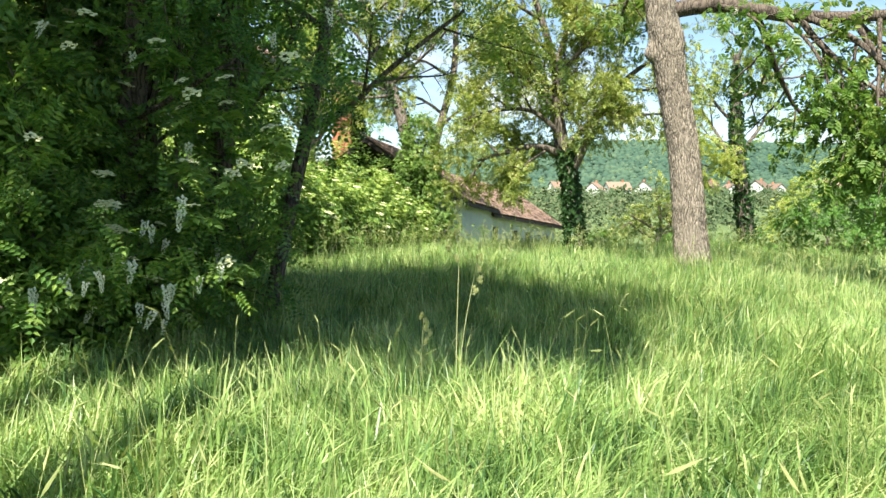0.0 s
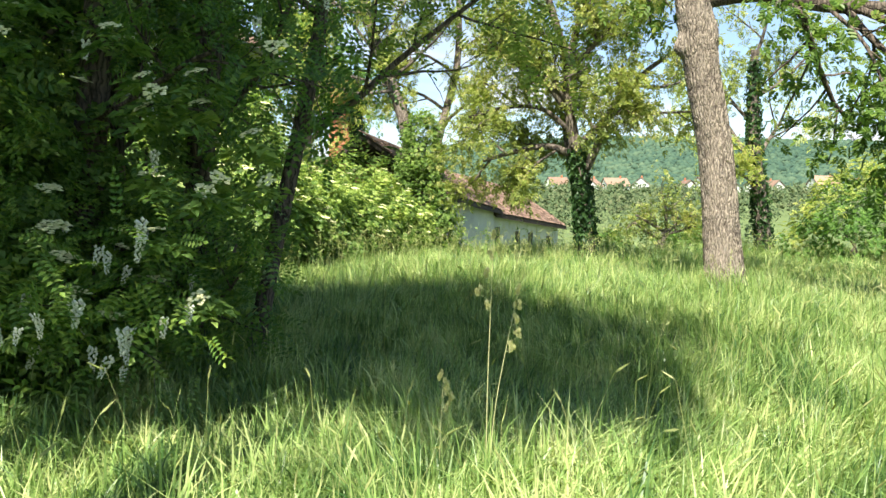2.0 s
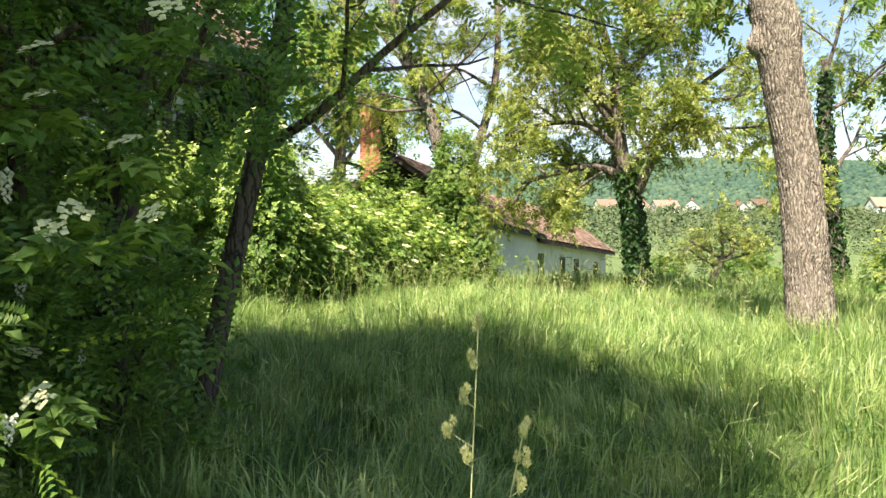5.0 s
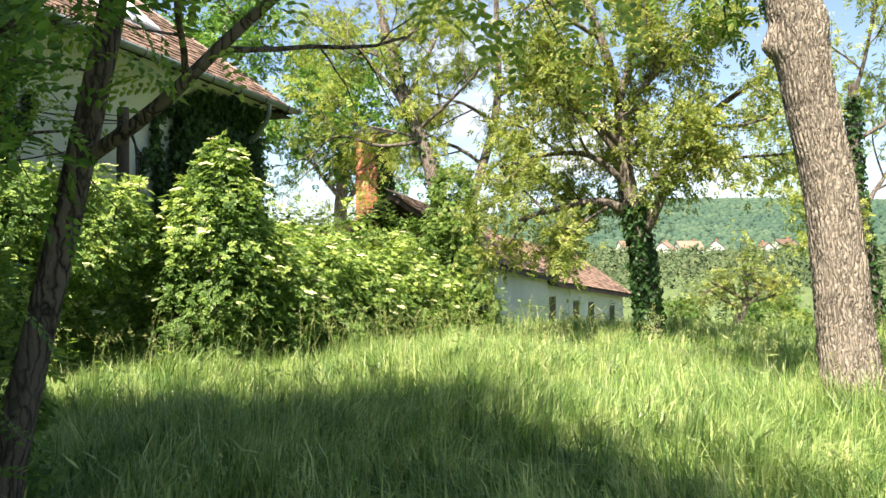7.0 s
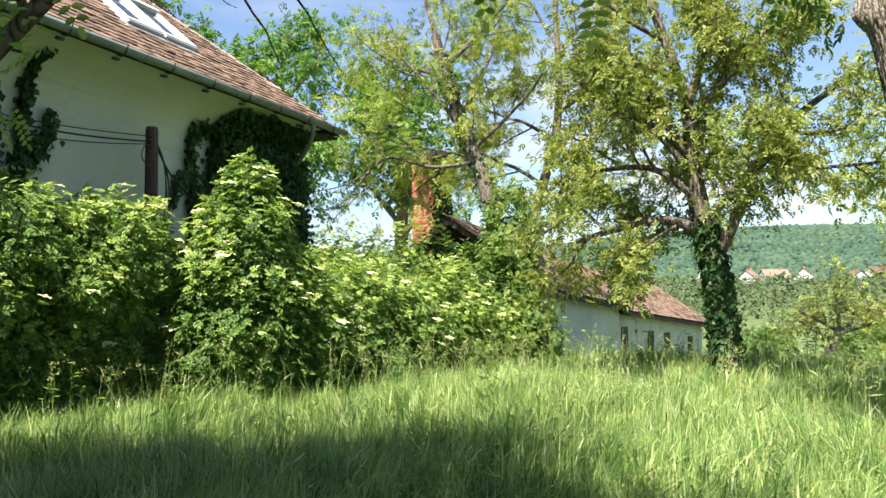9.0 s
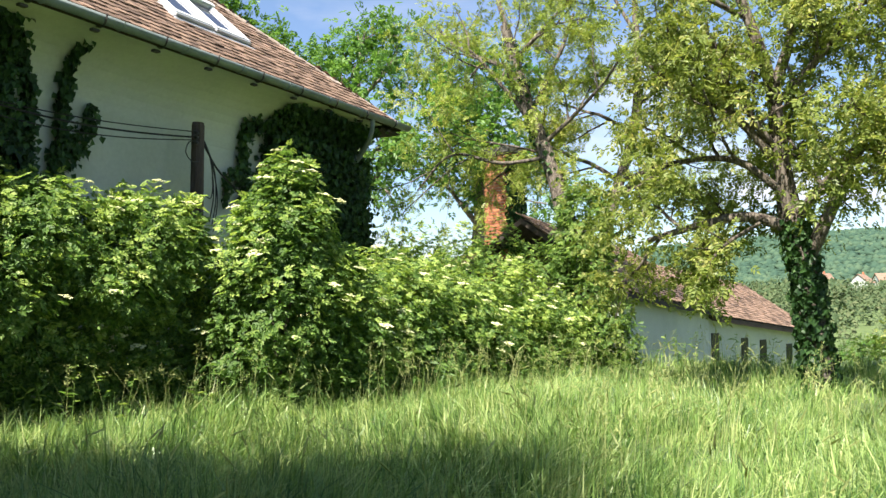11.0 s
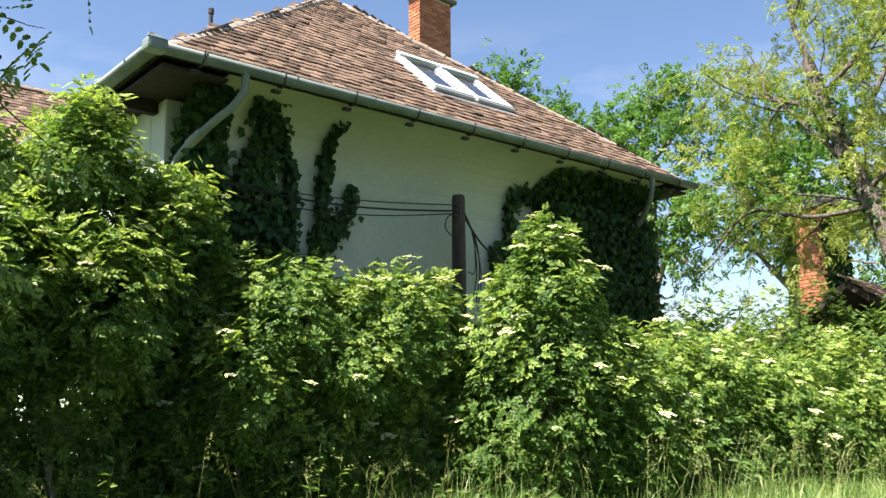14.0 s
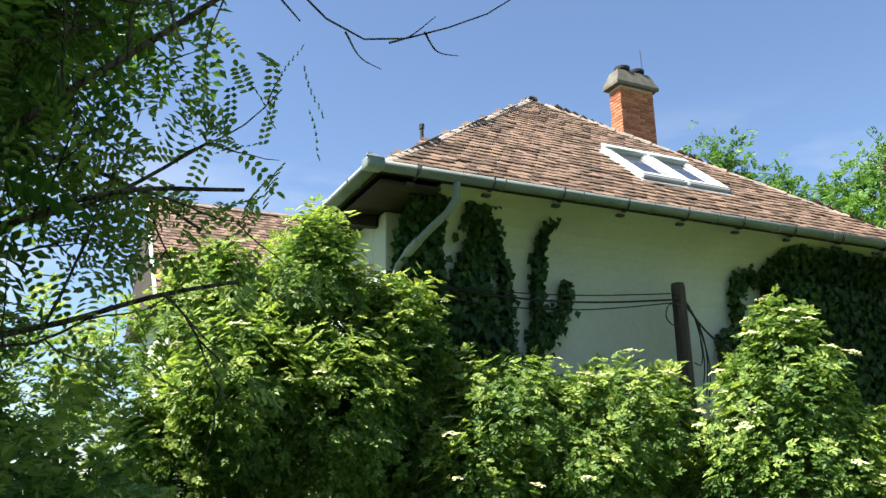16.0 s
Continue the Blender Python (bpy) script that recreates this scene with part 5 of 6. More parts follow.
for i, (x, y, h) in enumerate(((-15.2, 28.3, 9.6), (-12.2, 30.3, 9.4), (-8.6, 32.0, 8.0))):
    settle(tree("ash_tree", "full bright green ash tree standing behind the house", (x, y, 0),
                [(x, y, -0.3), (x, y, h * 0.4), (x + 0.1, y, h * 0.75), (x, y, h * 0.95)], [0.3, 0.25, 0.18, 0.1],
                [(0.5, (0.7, 0.2, 0.8), 2.6, 0.1), (0.55, (-0.7, 0.1, 0.8), 2.6, 0.1), (0.65, (0.7, -0.5, 0.5), 2.4, 0.09), (0.75, (0.0, -0.7, 0.8), 2.4, 0.09), (0.85, (-0.6, -0.4, 0.6), 2.2, 0.08), (0.9, (0.5, 0.4, 0.9), 2.2, 0.08), (0.97, (-0.1, -0.1, 1), 2.0, 0.08)],
                CLUMP_LEAF, ASH, BARK, 60 + i, per_tip=5, spread=0.25, size=(0.6, 1.0)))
bush("shrub", "rounded bright green shrub at the meadow's far edge", [((6.6, 19.2, 1.1), (1.1, 1.0, 1.3)), ((7.9, 19.0, 1.5), (1.4, 1.2, 1.5)), ((5.9, 19.6, 0.6), (0.7, 0.7, 0.7))], ELDER_LEAF, ASH, YOUNG, 71, 110, 0, tip_share=0.4)
bush("shrub", "rounded green shrub beside the far fence", [((9.6, 20.5, 1.4), (1.6, 1.5, 1.9))], CLUMP_LEAF, ASH, YOUNG, 73, 35, 0)
settle(tree("small_tree", "loose old fruit tree with bare brownish twigs and bright shoots", (5.7, 40.0, -1.5),
            [(5.6, 40.0, -1.9), (5.8, 40.0, -0.4), (6.1, 40.0, 0.3)], [0.25, 0.2, 0.16],
            [(0.95, (-0.7, 0, 0.7), 1.6, 0.1), (0.95, (0.6, 0.2, 0.7), 1.7, 0.1), (0.8, (-0.9, 0.2, 0.4), 1.5, 0.08), (0.9, (0.9, -0.2, 0.4), 1.4, 0.08), (0.98, (-0.1, 0, 1), 1.9, 0.08)],
            CLUMP_LEAF, OLIVE, LIMB_BARK, 58, per_tip=2, spread=0.2, size=(0.4, 0.8), lowest=0.3))
bush("shrub", "low yellow-green shrub in the sunny field", [((9.0, 44.0, -1.4), (1.1, 1.0, 0.9))], CLUMP_LEAF, YOUNG, YOUNG, 74, 60, 0, stems=3)
bush("shrub", "bushy brown-green hedge shrub with dry twigs", [((3.6, 41.5, -0.9), (1.3, 1.0, 1.2)), ((8.0, 46.0, -1.0), (1.8, 1.2, 1.3))], CLUMP_LEAF, WALNUT, ASH, 75, 40, 0, stems=6)


# ---------------------------------------------------------------- ivy on the house wall
def cove_out(z):
    """How far the plaster cove stands out from the wall at a height."""
    q = np.clip((z - (EAVE - 0.85)) / 0.765, 0, 0.985)
    return 0.02 + 0.86 * (1 - np.sqrt(1 - q * q)) ** 1.1


def wall_ivy(label, strands, density, seed):
    """Ivy on the front wall along strands of (x, z, half-width) runs."""
    r = np.random.default_rng(seed)
    ob = empty("ivy", HOUSE @ pose(strands[0][0][0], WALL, 0), label, "ivy")
    inv = pose(-strands[0][0][0], -WALL, 0)
    at, stems = [], []
    for run in strands:
        run = np.array(run, float)
        line = curve(np.stack([run[:, 0], np.zeros(len(run)), run[:, 1]], 1), 30)
        w = np.interp(np.linspace(0, 1, 30), np.linspace(0, 1, len(run)), run[:, 2])
        area = float(np.sum(np.linalg.norm(np.diff(line, axis=0), axis=1)) * 2 * w.mean())
        n = int(area * density)
        i = r.integers(0, 30, n)
        a = line[i].copy()
        a[:, 0] += r.uniform(-1.05, 1.05, n) * w[i] * r.uniform(0.75, 1.0, n)
        a[:, 2] += r.normal(0, 0.06, n)
        a[:, 2] = np.where(a[:, 2] > EAVE - 0.12, EAVE - 0.12 - np.abs(r.normal(0, 0.2, n)), a[:, 2])
        a[:, 1] = WALL - 0.02 - cove_out(a[:, 2]) - np.abs(r.normal(0, 0.5, n)) * np.minimum(0.12 + w[i] * 0.45, 0.4) * np.where(a[:, 2] > EAVE - 0.6, 0.5, 1.0)
        at.append(a)
        line[:, 2] = np.minimum(line[:, 2], EAVE - 0.14)
        line[:, 1] = WALL - 0.015 - cove_out(line[:, 2])
        stems += tube(line, 0.012, 5)
    at = np.concatenate(at)
    n = len(at)
    fwd = unit(np.array([0, -0.35, -1.0]) + r.normal(0, 0.45, (n, 3)))
    up = np.array([0, -1.0, 0.45]) + r.normal(0, 0.4, (n, 3))
    for nm, ch, mat in (("leaves", [scatter(IVY_LEAF, at, fwd, up, r.uniform(0.7, 1.35, n))], IVY), ("stem", stems, TWIG)):
        q = piece(nm, ch, mat, ob)
        q.matrix_parent_inverse = inv
    return ob


wall_ivy("dark glossy ivy climbing the plaster beside the downpipe",
         [[(0.9, 0.2, 0.6), (0.95, 3.0, 0.58), (0.95, 3.8, 0.36), (0.92, 4.85, 0.24)], [(1.5, 1.0, 0.4), (1.6, 3.2, 0.5), (1.62, 3.9, 0.38), (1.72, 4.45, 0.14)],
          [(2.0, 2.0, 0.3), (2.08, 3.4, 0.16), (2.1, 4.0, 0.13), (1.98, 4.35, 0.09), (1.75, 4.55, 0.04), (1.45, 4.68, 0.03)]], 1500, 101)
wall_ivy("two narrow ivy fingers on the bare white plaster",
         [[(2.45, 1.5, 0.3), (2.5, 3.2, 0.2), (2.55, 3.7, 0.09), (2.58, 4.2, 0.09), (2.56, 4.6, 0.08)], [(2.5, 3.1, 0.16), (2.75, 3.45, 0.12), (2.93, 3.75, 0.1), (3.02, 3.98, 0.08)]], 1000, 102)
wall_ivy("thick dark ivy covering the house corner under the eaves",
         [[(5.88, 1.5, 0.12), (5.86, 3.4, 0.10), (5.8, 3.9, 0.10), (5.85, 4.36, 0.10)], [(6.0, 4.36, 0.1), (6.3, 4.4, 0.1), (6.4, 4.6, 0.12)], [(6.8, 0.5, 0.9), (6.75, 3.0, 0.85), (6.85, 4.2, 0.62), (6.95, 4.95, 0.6)],
          [(8.1, 0.5, 1.0), (8.05, 3.0, 0.95), (8.05, 4.2, 0.85), (8.0, 4.95, 0.85)], [(8.85, 0.5, 0.4), (8.9, 3.0, 0.4), (8.95, 4.2, 0.3)], [(5.85, 3.56, 0.05), (5.6, 3.55, 0.05), (5.47, 3.4, 0.05), (5.45, 3.1, 0.05)]], 1500, 103)

# ---------------------------------------------------------------- barn and back chimney
barn = empty("barn", Matrix.Translation((-2.5, 25, -0.5)), "low white barn with old clay-tile roofs and small dark windows", "barn")


def barn_range(a, b, ea, eb, depth, rise):
    """One range of the barn between plan points a and b, with eaves at ea and eb."""
    a, b = Vector((*a, 0)), Vector((*b, 0))
    d = (b - a).normalized()
    n = Vector((-d.y, d.x, 0))
    lo = -4.0
    c = [a, b, b + n * depth, a + n * depth]
    top = [ea, eb, eb, ea]
    v = [(p.x, p.y, lo) for p in c] + [(p.x, p.y, z) for p, z in zip(c, top)]
    piece("wall", [(v, [[0, 1, 5, 4], [1, 2, 6, 5], [2, 3, 7, 6], [3, 0, 4, 7], [4, 5, 6, 7]])], PLASTER, barn)
    o = 0.3
    p = [a - n * o - d * o, b - n * o + d * o, b + n * depth / 2 + d * o, a + n * depth / 2 - d * o, b + n * (depth + o) + d * o, a + n * (depth + o) - d * o]
    z = [ea - 0.05, eb - 0.05, eb + rise, ea + rise, eb - 0.05, ea - 0.05]
    v = [(q.x, q.y, w + 0.02) for q, w in zip(p, z)] + [(q.x, q.y, w - 0.12) for q, w in zip(p, z)]
    rf = piece("roof", [(v, [[0, 1, 2, 3], [3, 2, 4, 5], [6, 9, 8, 7], [9, 11, 10, 8], [0, 6, 7, 1], [1, 7, 8, 2], [2, 8, 10, 4], [3, 9, 6, 0], [5, 11, 9, 3]])], TILE_EDGE, barn)
    top0, along = Vector(v[3]), Vector(v[2]) - Vector(v[3])
    down = Vector(v[0]) - Vector(v[3])
    tiles = tile_places(top0, along, down, lambda s: (0.03, along.length - 0.05), down.length, 17)
    piece("roof_tiles", joined_tiles([m for m, x, s in tiles]), TILE, rf, kind="stuff")
    return a, d, n


barn_range((-2.75, 24.9), (-1.5, 32.0), 1.75, 1.25, 4.5, 1.7)
A1, D1, N1 = barn_range((-1.55, 32.4), (1.1, 38.6), 1.15, 0.5, 4.5, 1.6)
for s, zz in ((0.4, 0.1), (2.3, -0.1), (3.6, -0.2), (5.6, -0.4)):
    p = A1 + D1 * s
    ang = math.degrees(math.atan2(D1.y, D1.x))
    w = piece("window", [moved(bevel_box((-0.22, -0.03, -0.5), (0.22, 0.05, 0.5), 0.01), pose(p.x, p.y, zz, 0, 0, ang))], DARK_VOID, barn, "small dark window")
settle(barn)
for q in barn.children:
    for c in q.children:
        c.matrix_parent_inverse = Matrix.Identity(4)

shed = empty("outbuilding", pose(-6.1, 26.0, 0, 0, 0, 8), "low white outbuilding overgrown with shrubs", "outbuilding")
piece("wall", [bevel_box((-2.6, 0.6, -0.5), (2.6, 4.5, 2.2), 0.02)], PLASTER, shed)
piece("roof", prism([(-2.9, 2.2), (2.9, 2.2), (0, 3.0)], 0.9, 4.8), TILE, shed)
r44 = np.random.default_rng(44)
back_stack = brick_stack("chimney", pose(-5.8, 26.0, 0, 0, 0, -22), 0.78, 0.46, 2.0, 5.15, "tall orange brick chimney behind the hedge", None, False)
piece("cap", [bevel_box((-0.44, -0.28, 5.15), (0.44, 0.28, 5.3), 0.02)], CONCRETE, back_stack, "flat concrete cap")

n44 = 1500
a44 = np.stack([np.where(r44.random(n44) < 0.6, 0.40, r44.uniform(0.2, 0.42, n44)) + np.abs(r44.normal(0, 0.07, n44)), r44.uniform(-0.32, 0.3, n44), 2.4 + 2.7 * r44.random(n44) ** 1.1], -1)
piece("ivy", [scatter(IVY_LEAF, a44, unit(np.array([0, 0, -1.0]) + r44.normal(0, 0.5, (n44, 3))), np.array([1.0, -0.3, 0.3]) + r44.normal(0, 0.4, (n44, 3)), r44.uniform(0.9, 1.6, n44))], IVY, back_stack, "dark ivy on the shaded side")

# ---------------------------------------------------------------- hill, fields and village
def hill_height(x, y):
    ridge = 57 + 8 * np.sin(x / 260.0) + 5 * np.sin(x / 90.0 + 1)
    q = np.clip((y - 450) / 400.0, 0, 1)
    return (ridge - 7.5) * (q * q * (3 - 2 * q)) + 7.5


hx, hy = np.meshgrid(np.arange(-1300, 1301, 26.0), np.arange(450, 1400, 22.0), indexing="ij")
hv = np.stack([hx, hy, hill_height(hx, hy)], -1).reshape(-1, 3)
m_, n_ = hx.shape
ii = (np.arange(m_ - 1)[:, None] * n_ + np.arange(n_ - 1)[None, :]).ravel()
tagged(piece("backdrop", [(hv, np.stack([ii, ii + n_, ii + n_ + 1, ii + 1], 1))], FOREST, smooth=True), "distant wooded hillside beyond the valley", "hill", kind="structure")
ICO = bmesh.new()
bmesh.ops.create_icosphere(ICO, subdivisions=1, radius=1.0)
ICO_V = np.array([v.co[:] for v in ICO.verts])
ICO_F = np.array([[v.index for v in f.verts] for f in ICO.faces])
ICO.free()
r8 = np.random.default_rng(8)
cn = 19000
cy = 455 + 420 * r8.random(cn) ** 0.8
cx = r8.uniform(-0.16, 0.46, cn) * cy
cs = 1.5 + 1.9 * r8.random(cn) ** 2
cc = np.stack([cx, cy, hill_height(cx, cy) + cs * 0.2], -1)
cv = cc[:, None] + cs[:, None, None] * (ICO_V[None] * np.array([1, 1, 0.8]) * (1 + 0.25 * r8.normal(0, 1, (cn, len(ICO_V), 1))))
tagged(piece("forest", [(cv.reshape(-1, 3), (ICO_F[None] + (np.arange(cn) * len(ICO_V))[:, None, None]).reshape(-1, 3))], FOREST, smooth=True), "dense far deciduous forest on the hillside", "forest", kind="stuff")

# ---------------------------------------------------------------- far village
def far_house(x, y, turn, w, d, h, roof_mat):
    """A small gabled village house with windows and a chimney."""
    ob = empty("village_house", pose(x, y, float(ground_z(x, y)), 0, 0, turn), "small far village house with a tiled gable roof", "house", "village houses")
    piece("wall", [bevel_box((-w / 2, -d / 2, -1.5), (w / 2, d / 2, h), 0.05, 1)] + prism([(-d / 2, h), (d / 2, h), (0, h + d * 0.42)], -w / 2, w / 2, "x"), PLASTER, ob)
    for s in (1, -1):
        top, low = (0, h + d * 0.42 + 0.15), (s * (d / 2 + 0.5), h - 0.3)
        v = [(sx * (w / 2 + 0.4), a, b + t) for sx in (-1, 1) for a, b in (top, low) for t in (0.0, 0.2)]
        piece("roof", [(v, [[0, 1, 3, 2], [4, 6, 7, 5], [0, 4, 5, 1], [2, 3, 7, 6], [0, 2, 6, 4], [1, 5, 7, 3]])], roof_mat, ob)
    for i in range(3):
        for s in (1, -1):
            a = -w / 2 + (i + 0.5) * w / 3
            piece("window", [bevel_box((a - 0.5, s * d / 2 - 0.06, h * 0.35), (a + 0.5, s * d / 2 + 0.06, h * 0.8), 0.02, 1)], DARK_VOID, ob)
    piece("chimney", [bevel_box((w * 0.2, -0.4, h + d * 0.3), (w * 0.2 + 0.7, 0.3, h + d * 0.42 + 1.3), 0.03, 1)], BRICK, ob)
    return ob


VILLAGE = ((28, 372, 70, 9, 7, 3.6), (40, 395, 20, 11, 8, 3.6), (66, 360, 100, 9, 7, 3.0), (84, 410, 35, 10, 8, 4.2), (100, 380, 60, 12, 8, 4.0), (118, 420, 110, 9, 7, 3.2), (135, 400, 15, 12, 9, 4.5), (56, 425, 80, 11, 8, 4.0), (160, 430, 40, 10, 8, 3.6), (76, 330, 95, 9, 7, 3.0), (14, 410, 30, 10, 8, 4.0))
for x, y, turn, w, d, h in VILLAGE:
    far_house(x, y, turn, w, d, h, TILE)
gr = np.random.default_rng(77)
gn = 2100
gy = 62 + 400 * gr.random(gn) ** 0.8
gx = gr.uniform(-0.14, 0.62, gn) * gy + gr.normal(0, 3, gn)
keep = np.array([min((a - b) ** 2 + (c - d) ** 2 for b, d, *rest in VILLAGE) > 90 for a, c in zip(gx, gy)])
gx, gy = gx[keep], gy[keep]
gn = len(gx)
gs = (0.75 + 1.6 * gr.random(gn) ** 2) * np.clip(gy / 150, 0.5, 1.45)
gz = ground_z(gx, gy) + gs * 0.5
PER = 60
centre = np.repeat(np.stack([gx, gy, gz], -1), PER, axis=0)
spray = unit(gr.normal(0, 1, (gn * PER, 3))) * gr.random((gn * PER, 1)) ** 0.4
big = np.repeat(gs, PER)
tree_leaves = scatter(leaflet(1.0, 0.75), centre + spray * big[:, None] * np.array([0.95, 0.95, 1.1]), unit(spray + gr.normal(0, 0.6, spray.shape)), np.array([0, -0.4, 1.0]) + 0.7 * spray, big * gr.uniform(0.25, 0.5, gn * PER))
tagged(piece("orchard_trees", [tree_leaves], FAR_TREES), "far garden trees and hedges between the village houses", "trees", kind="stuff")

# ---------------------------------------------------------------- grass
def blades(x, y, height, width, r, lean=0.5, segs=3, swirl=1.0, turn=0.0):
    """Curved tapering blades of grass that lean in drifting directions."""
    n = len(x)
    z = ground_z(x, y)
    drift = 1.6 * np.sin(0.9 * x + 0.5 * y) + 1.3 * np.sin(0.4 * x - 1.1 * y + 2)
    a = drift + turn + r.normal(0, swirl, n)
    dx, dy = np.cos(a), np.sin(a)
    bend = height * lean * r.gamma(1.6, 0.55, n)
    bend = np.minimum(bend, height * 1.25)
    face = a + np.pi / 2 + r.normal(0, 0.9, n)
    px, py = np.cos(face), np.sin(face)
    rows = []
    for k in range(segs + 1):
        q = k / segs
        w = width * (1 - q ** 1.8) / 2
        h = height * (q - 0.38 * q ** 3 * np.clip(bend / height, 0, 1.25))
        b = bend * q ** 2
        cx, cy, cz = x + dx * b, y + dy * b, z + h - 0.02
        if k < segs:
            rows.append(np.stack([cx - px * w, cy - py * w, cz], -1))
            rows.append(np.stack([cx + px * w, cy + py * w, cz], -1))
        else:
            rows.append(np.stack([cx, cy, cz], -1))
    v = np.stack(rows, 1)
    k = v.shape[1]
    f = []
    for i in range(segs - 1):
        f += [[2 * i, 2 * i + 1, 2 * i + 3], [2 * i, 2 * i + 3, 2 * i + 2]]
    f.append([2 * segs - 2, 2 * segs - 1, 2 * segs])
    f = np.array(f)
    return v.reshape(-1, 3), (f[None] + (np.arange(n) * k)[:, None, None]).reshape(-1, 3)


def patchy(x, y):
    return 0.5 + 0.5 * np.sin(x * 1.3 + 1.7 * np.sin(y * 0.8)) * np.sin(y * 1.1 + 1.2 * np.sin(x * 0.9))


BANDS = ((-16, -5.9, -8, 24, 22, 0.4, 0.035), (6.0, 18, -8, 12, 22, 0.42, 0.035), (8.5, 20, 12, 24, 22, 0.45, 0.035), (-6.0, 6.0, -4.0, 1.2, 330, 0.44, 0.013), (-3.6, 4.6, 1.2, 7.0, 1700, 0.46, 0.0135), (-5.8, 6.0, 7.0, 12.0, 1150, 0.44, 0.012), (-6.4, 8.5, 12.0, 17.0, 640, 0.42, 0.012),
         (-5.5, 10.0, 17.0, 24.0, 300, 0.42, 0.016), (-3, 24, 24, 46, 50, 0.45, 0.04))


def meadow():
    """Tussocks of blades: each tuft has its own height, lean and share of broad blades."""
    r = np.random.default_rng(31)
    out = []
    for x0, x1, y0, y1, per, h, w in BANDS:
        n = int((x1 - x0) * (y1 - y0) * per)
        tufts = max(n // 14, 1)
        tx, ty = r.uniform(x0, x1, tufts), r.uniform(y0, y1, tufts)
        tuft = r.integers(0, tufts, n)
        x, y = tx[tuft] + r.normal(0, 0.07, n), ty[tuft] + r.normal(0, 0.07, n)
        high = (0.35 + 0.55 * patchy(tx, ty) + 0.45 * r.random(tufts) ** 2)[tuft]
        tall = h * high * (0.45 + 0.75 * r.random(n))
        way = r.normal(0, 1.1, tufts)[tuft]
        out.append(blades(x, y, tall, w * r.uniform(0.4, 1.0, n) * r.choice([0.7, 1.0, 1.7], tufts)[tuft], r, 0.85, segs=3 if y0 < 7.0 else 2, swirl=0.9, turn=way))
    # taller tufts round the foot of the old walnut
    n = 1500
    x, y = 2.28 + r.normal(0, 0.42, n), 11.7 + r.normal(0, 0.3, n)
    out.append(blades(x, y, r.uniform(0.25, 0.62, n), r.uniform(0.005, 0.013, n), r, 0.6, swirl=2.0))
    return out


def seed_heads():
    """Awned barley-like ears on thin stalks, nodding above the blades."""
    r = np.random.default_rng(33)
    out = []
    for x0, x1, y0, y1, per, size in ((-3.5, 4.5, 1.5, 8.0, 14, 0.8), (-4.0, 6.0, 8.0, 16.0, 9, 0.85), (-4.0, 9.0, 16.0, 24.0, 5, 1.0)):
        n = int((x1 - x0) * (y1 - y0) * per)
        x, y = r.uniform(x0, x1, n), r.uniform(y0, y1, n)
        keep = r.random(n) < 0.25 + 0.75 * patchy(x * 0.7 + 3, y * 0.7)
        x, y = x[keep], y[keep]
        n = len(x)
        h = r.uniform(0.38, 0.66, n)
        base = np.stack([x, y, ground_z(x, y)], -1)
        lean = np.stack([r.normal(0, 0.14, n), r.normal(0, 0.14, n), np.zeros(n)], -1)
        top = base + lean + np.stack([0 * h, 0 * h, h], -1)
        out.append(stalk_chunk(base, top, 0.0022 * size))
        way = unit(lean * 3.5 + np.array([0, 0, 0.6]) + r.normal(0, 0.25, (n, 3)))
        ear = np.array([(0, 0, 0), (0.035, 0.007, 0.0), (0.035, -0.0035, 0.006), (0.035, -0.0035, -0.006), (0.085, 0.004, 0), (0.085, -0.002, 0.0035), (0.085, -0.002, -0.0035), (0.12, 0, 0)])
        ef = np.array([[0, 2, 1], [0, 3, 2], [0, 1, 3], [1, 2, 5], [1, 5, 4], [2, 3, 6], [2, 6, 5], [3, 1, 4], [3, 4, 6], [4, 5, 7], [5, 6, 7], [6, 4, 7]])
        out.append(scatter((ear, ef), top, way, r.normal(0, 1, (n, 3)), size * r.uniform(0.7, 1.25, n)))
        awn = np.array([(0.03, 0, 0), (0.15, 0.016, 0), (0.031, -0.001, 0), (0.16, -0.014, 0.006), (0.05, 0, 0.001), (0.165, 0.003, -0.014)])
        out.append(scatter((awn, np.array([[0, 2, 1], [0, 2, 3], [0, 4, 5]])), top, way, r.normal(0, 1, (n, 3)), size * r.uniform(0.8, 1.2, n)))
    return out


def stalk_chunk(base, top, half):
    """Thin three-sided stalks from base to top."""
    n = len(base)
    d = unit(top - base)
    a = unit(np.cross(d, np.tile([[1.0, 0.0, 0.0]], (n, 1))))
    b = np.cross(d, a)
    ring = [a * half, (-0.5 * a + 0.87 * b) * half, (-0.5 * a - 0.87 * b) * half]
    v = np.stack([base + q for q in ring] + [top + q * 0.6 for q in ring], 1)
    f = np.array([[0, 1, 4], [0, 4, 3], [1, 2, 5], [1, 5, 4], [2, 0, 3], [2, 3, 5]])
    return v.reshape(-1, 3), (f[None] + (np.arange(n) * 6)[:, None, None]).reshape(-1, 3)


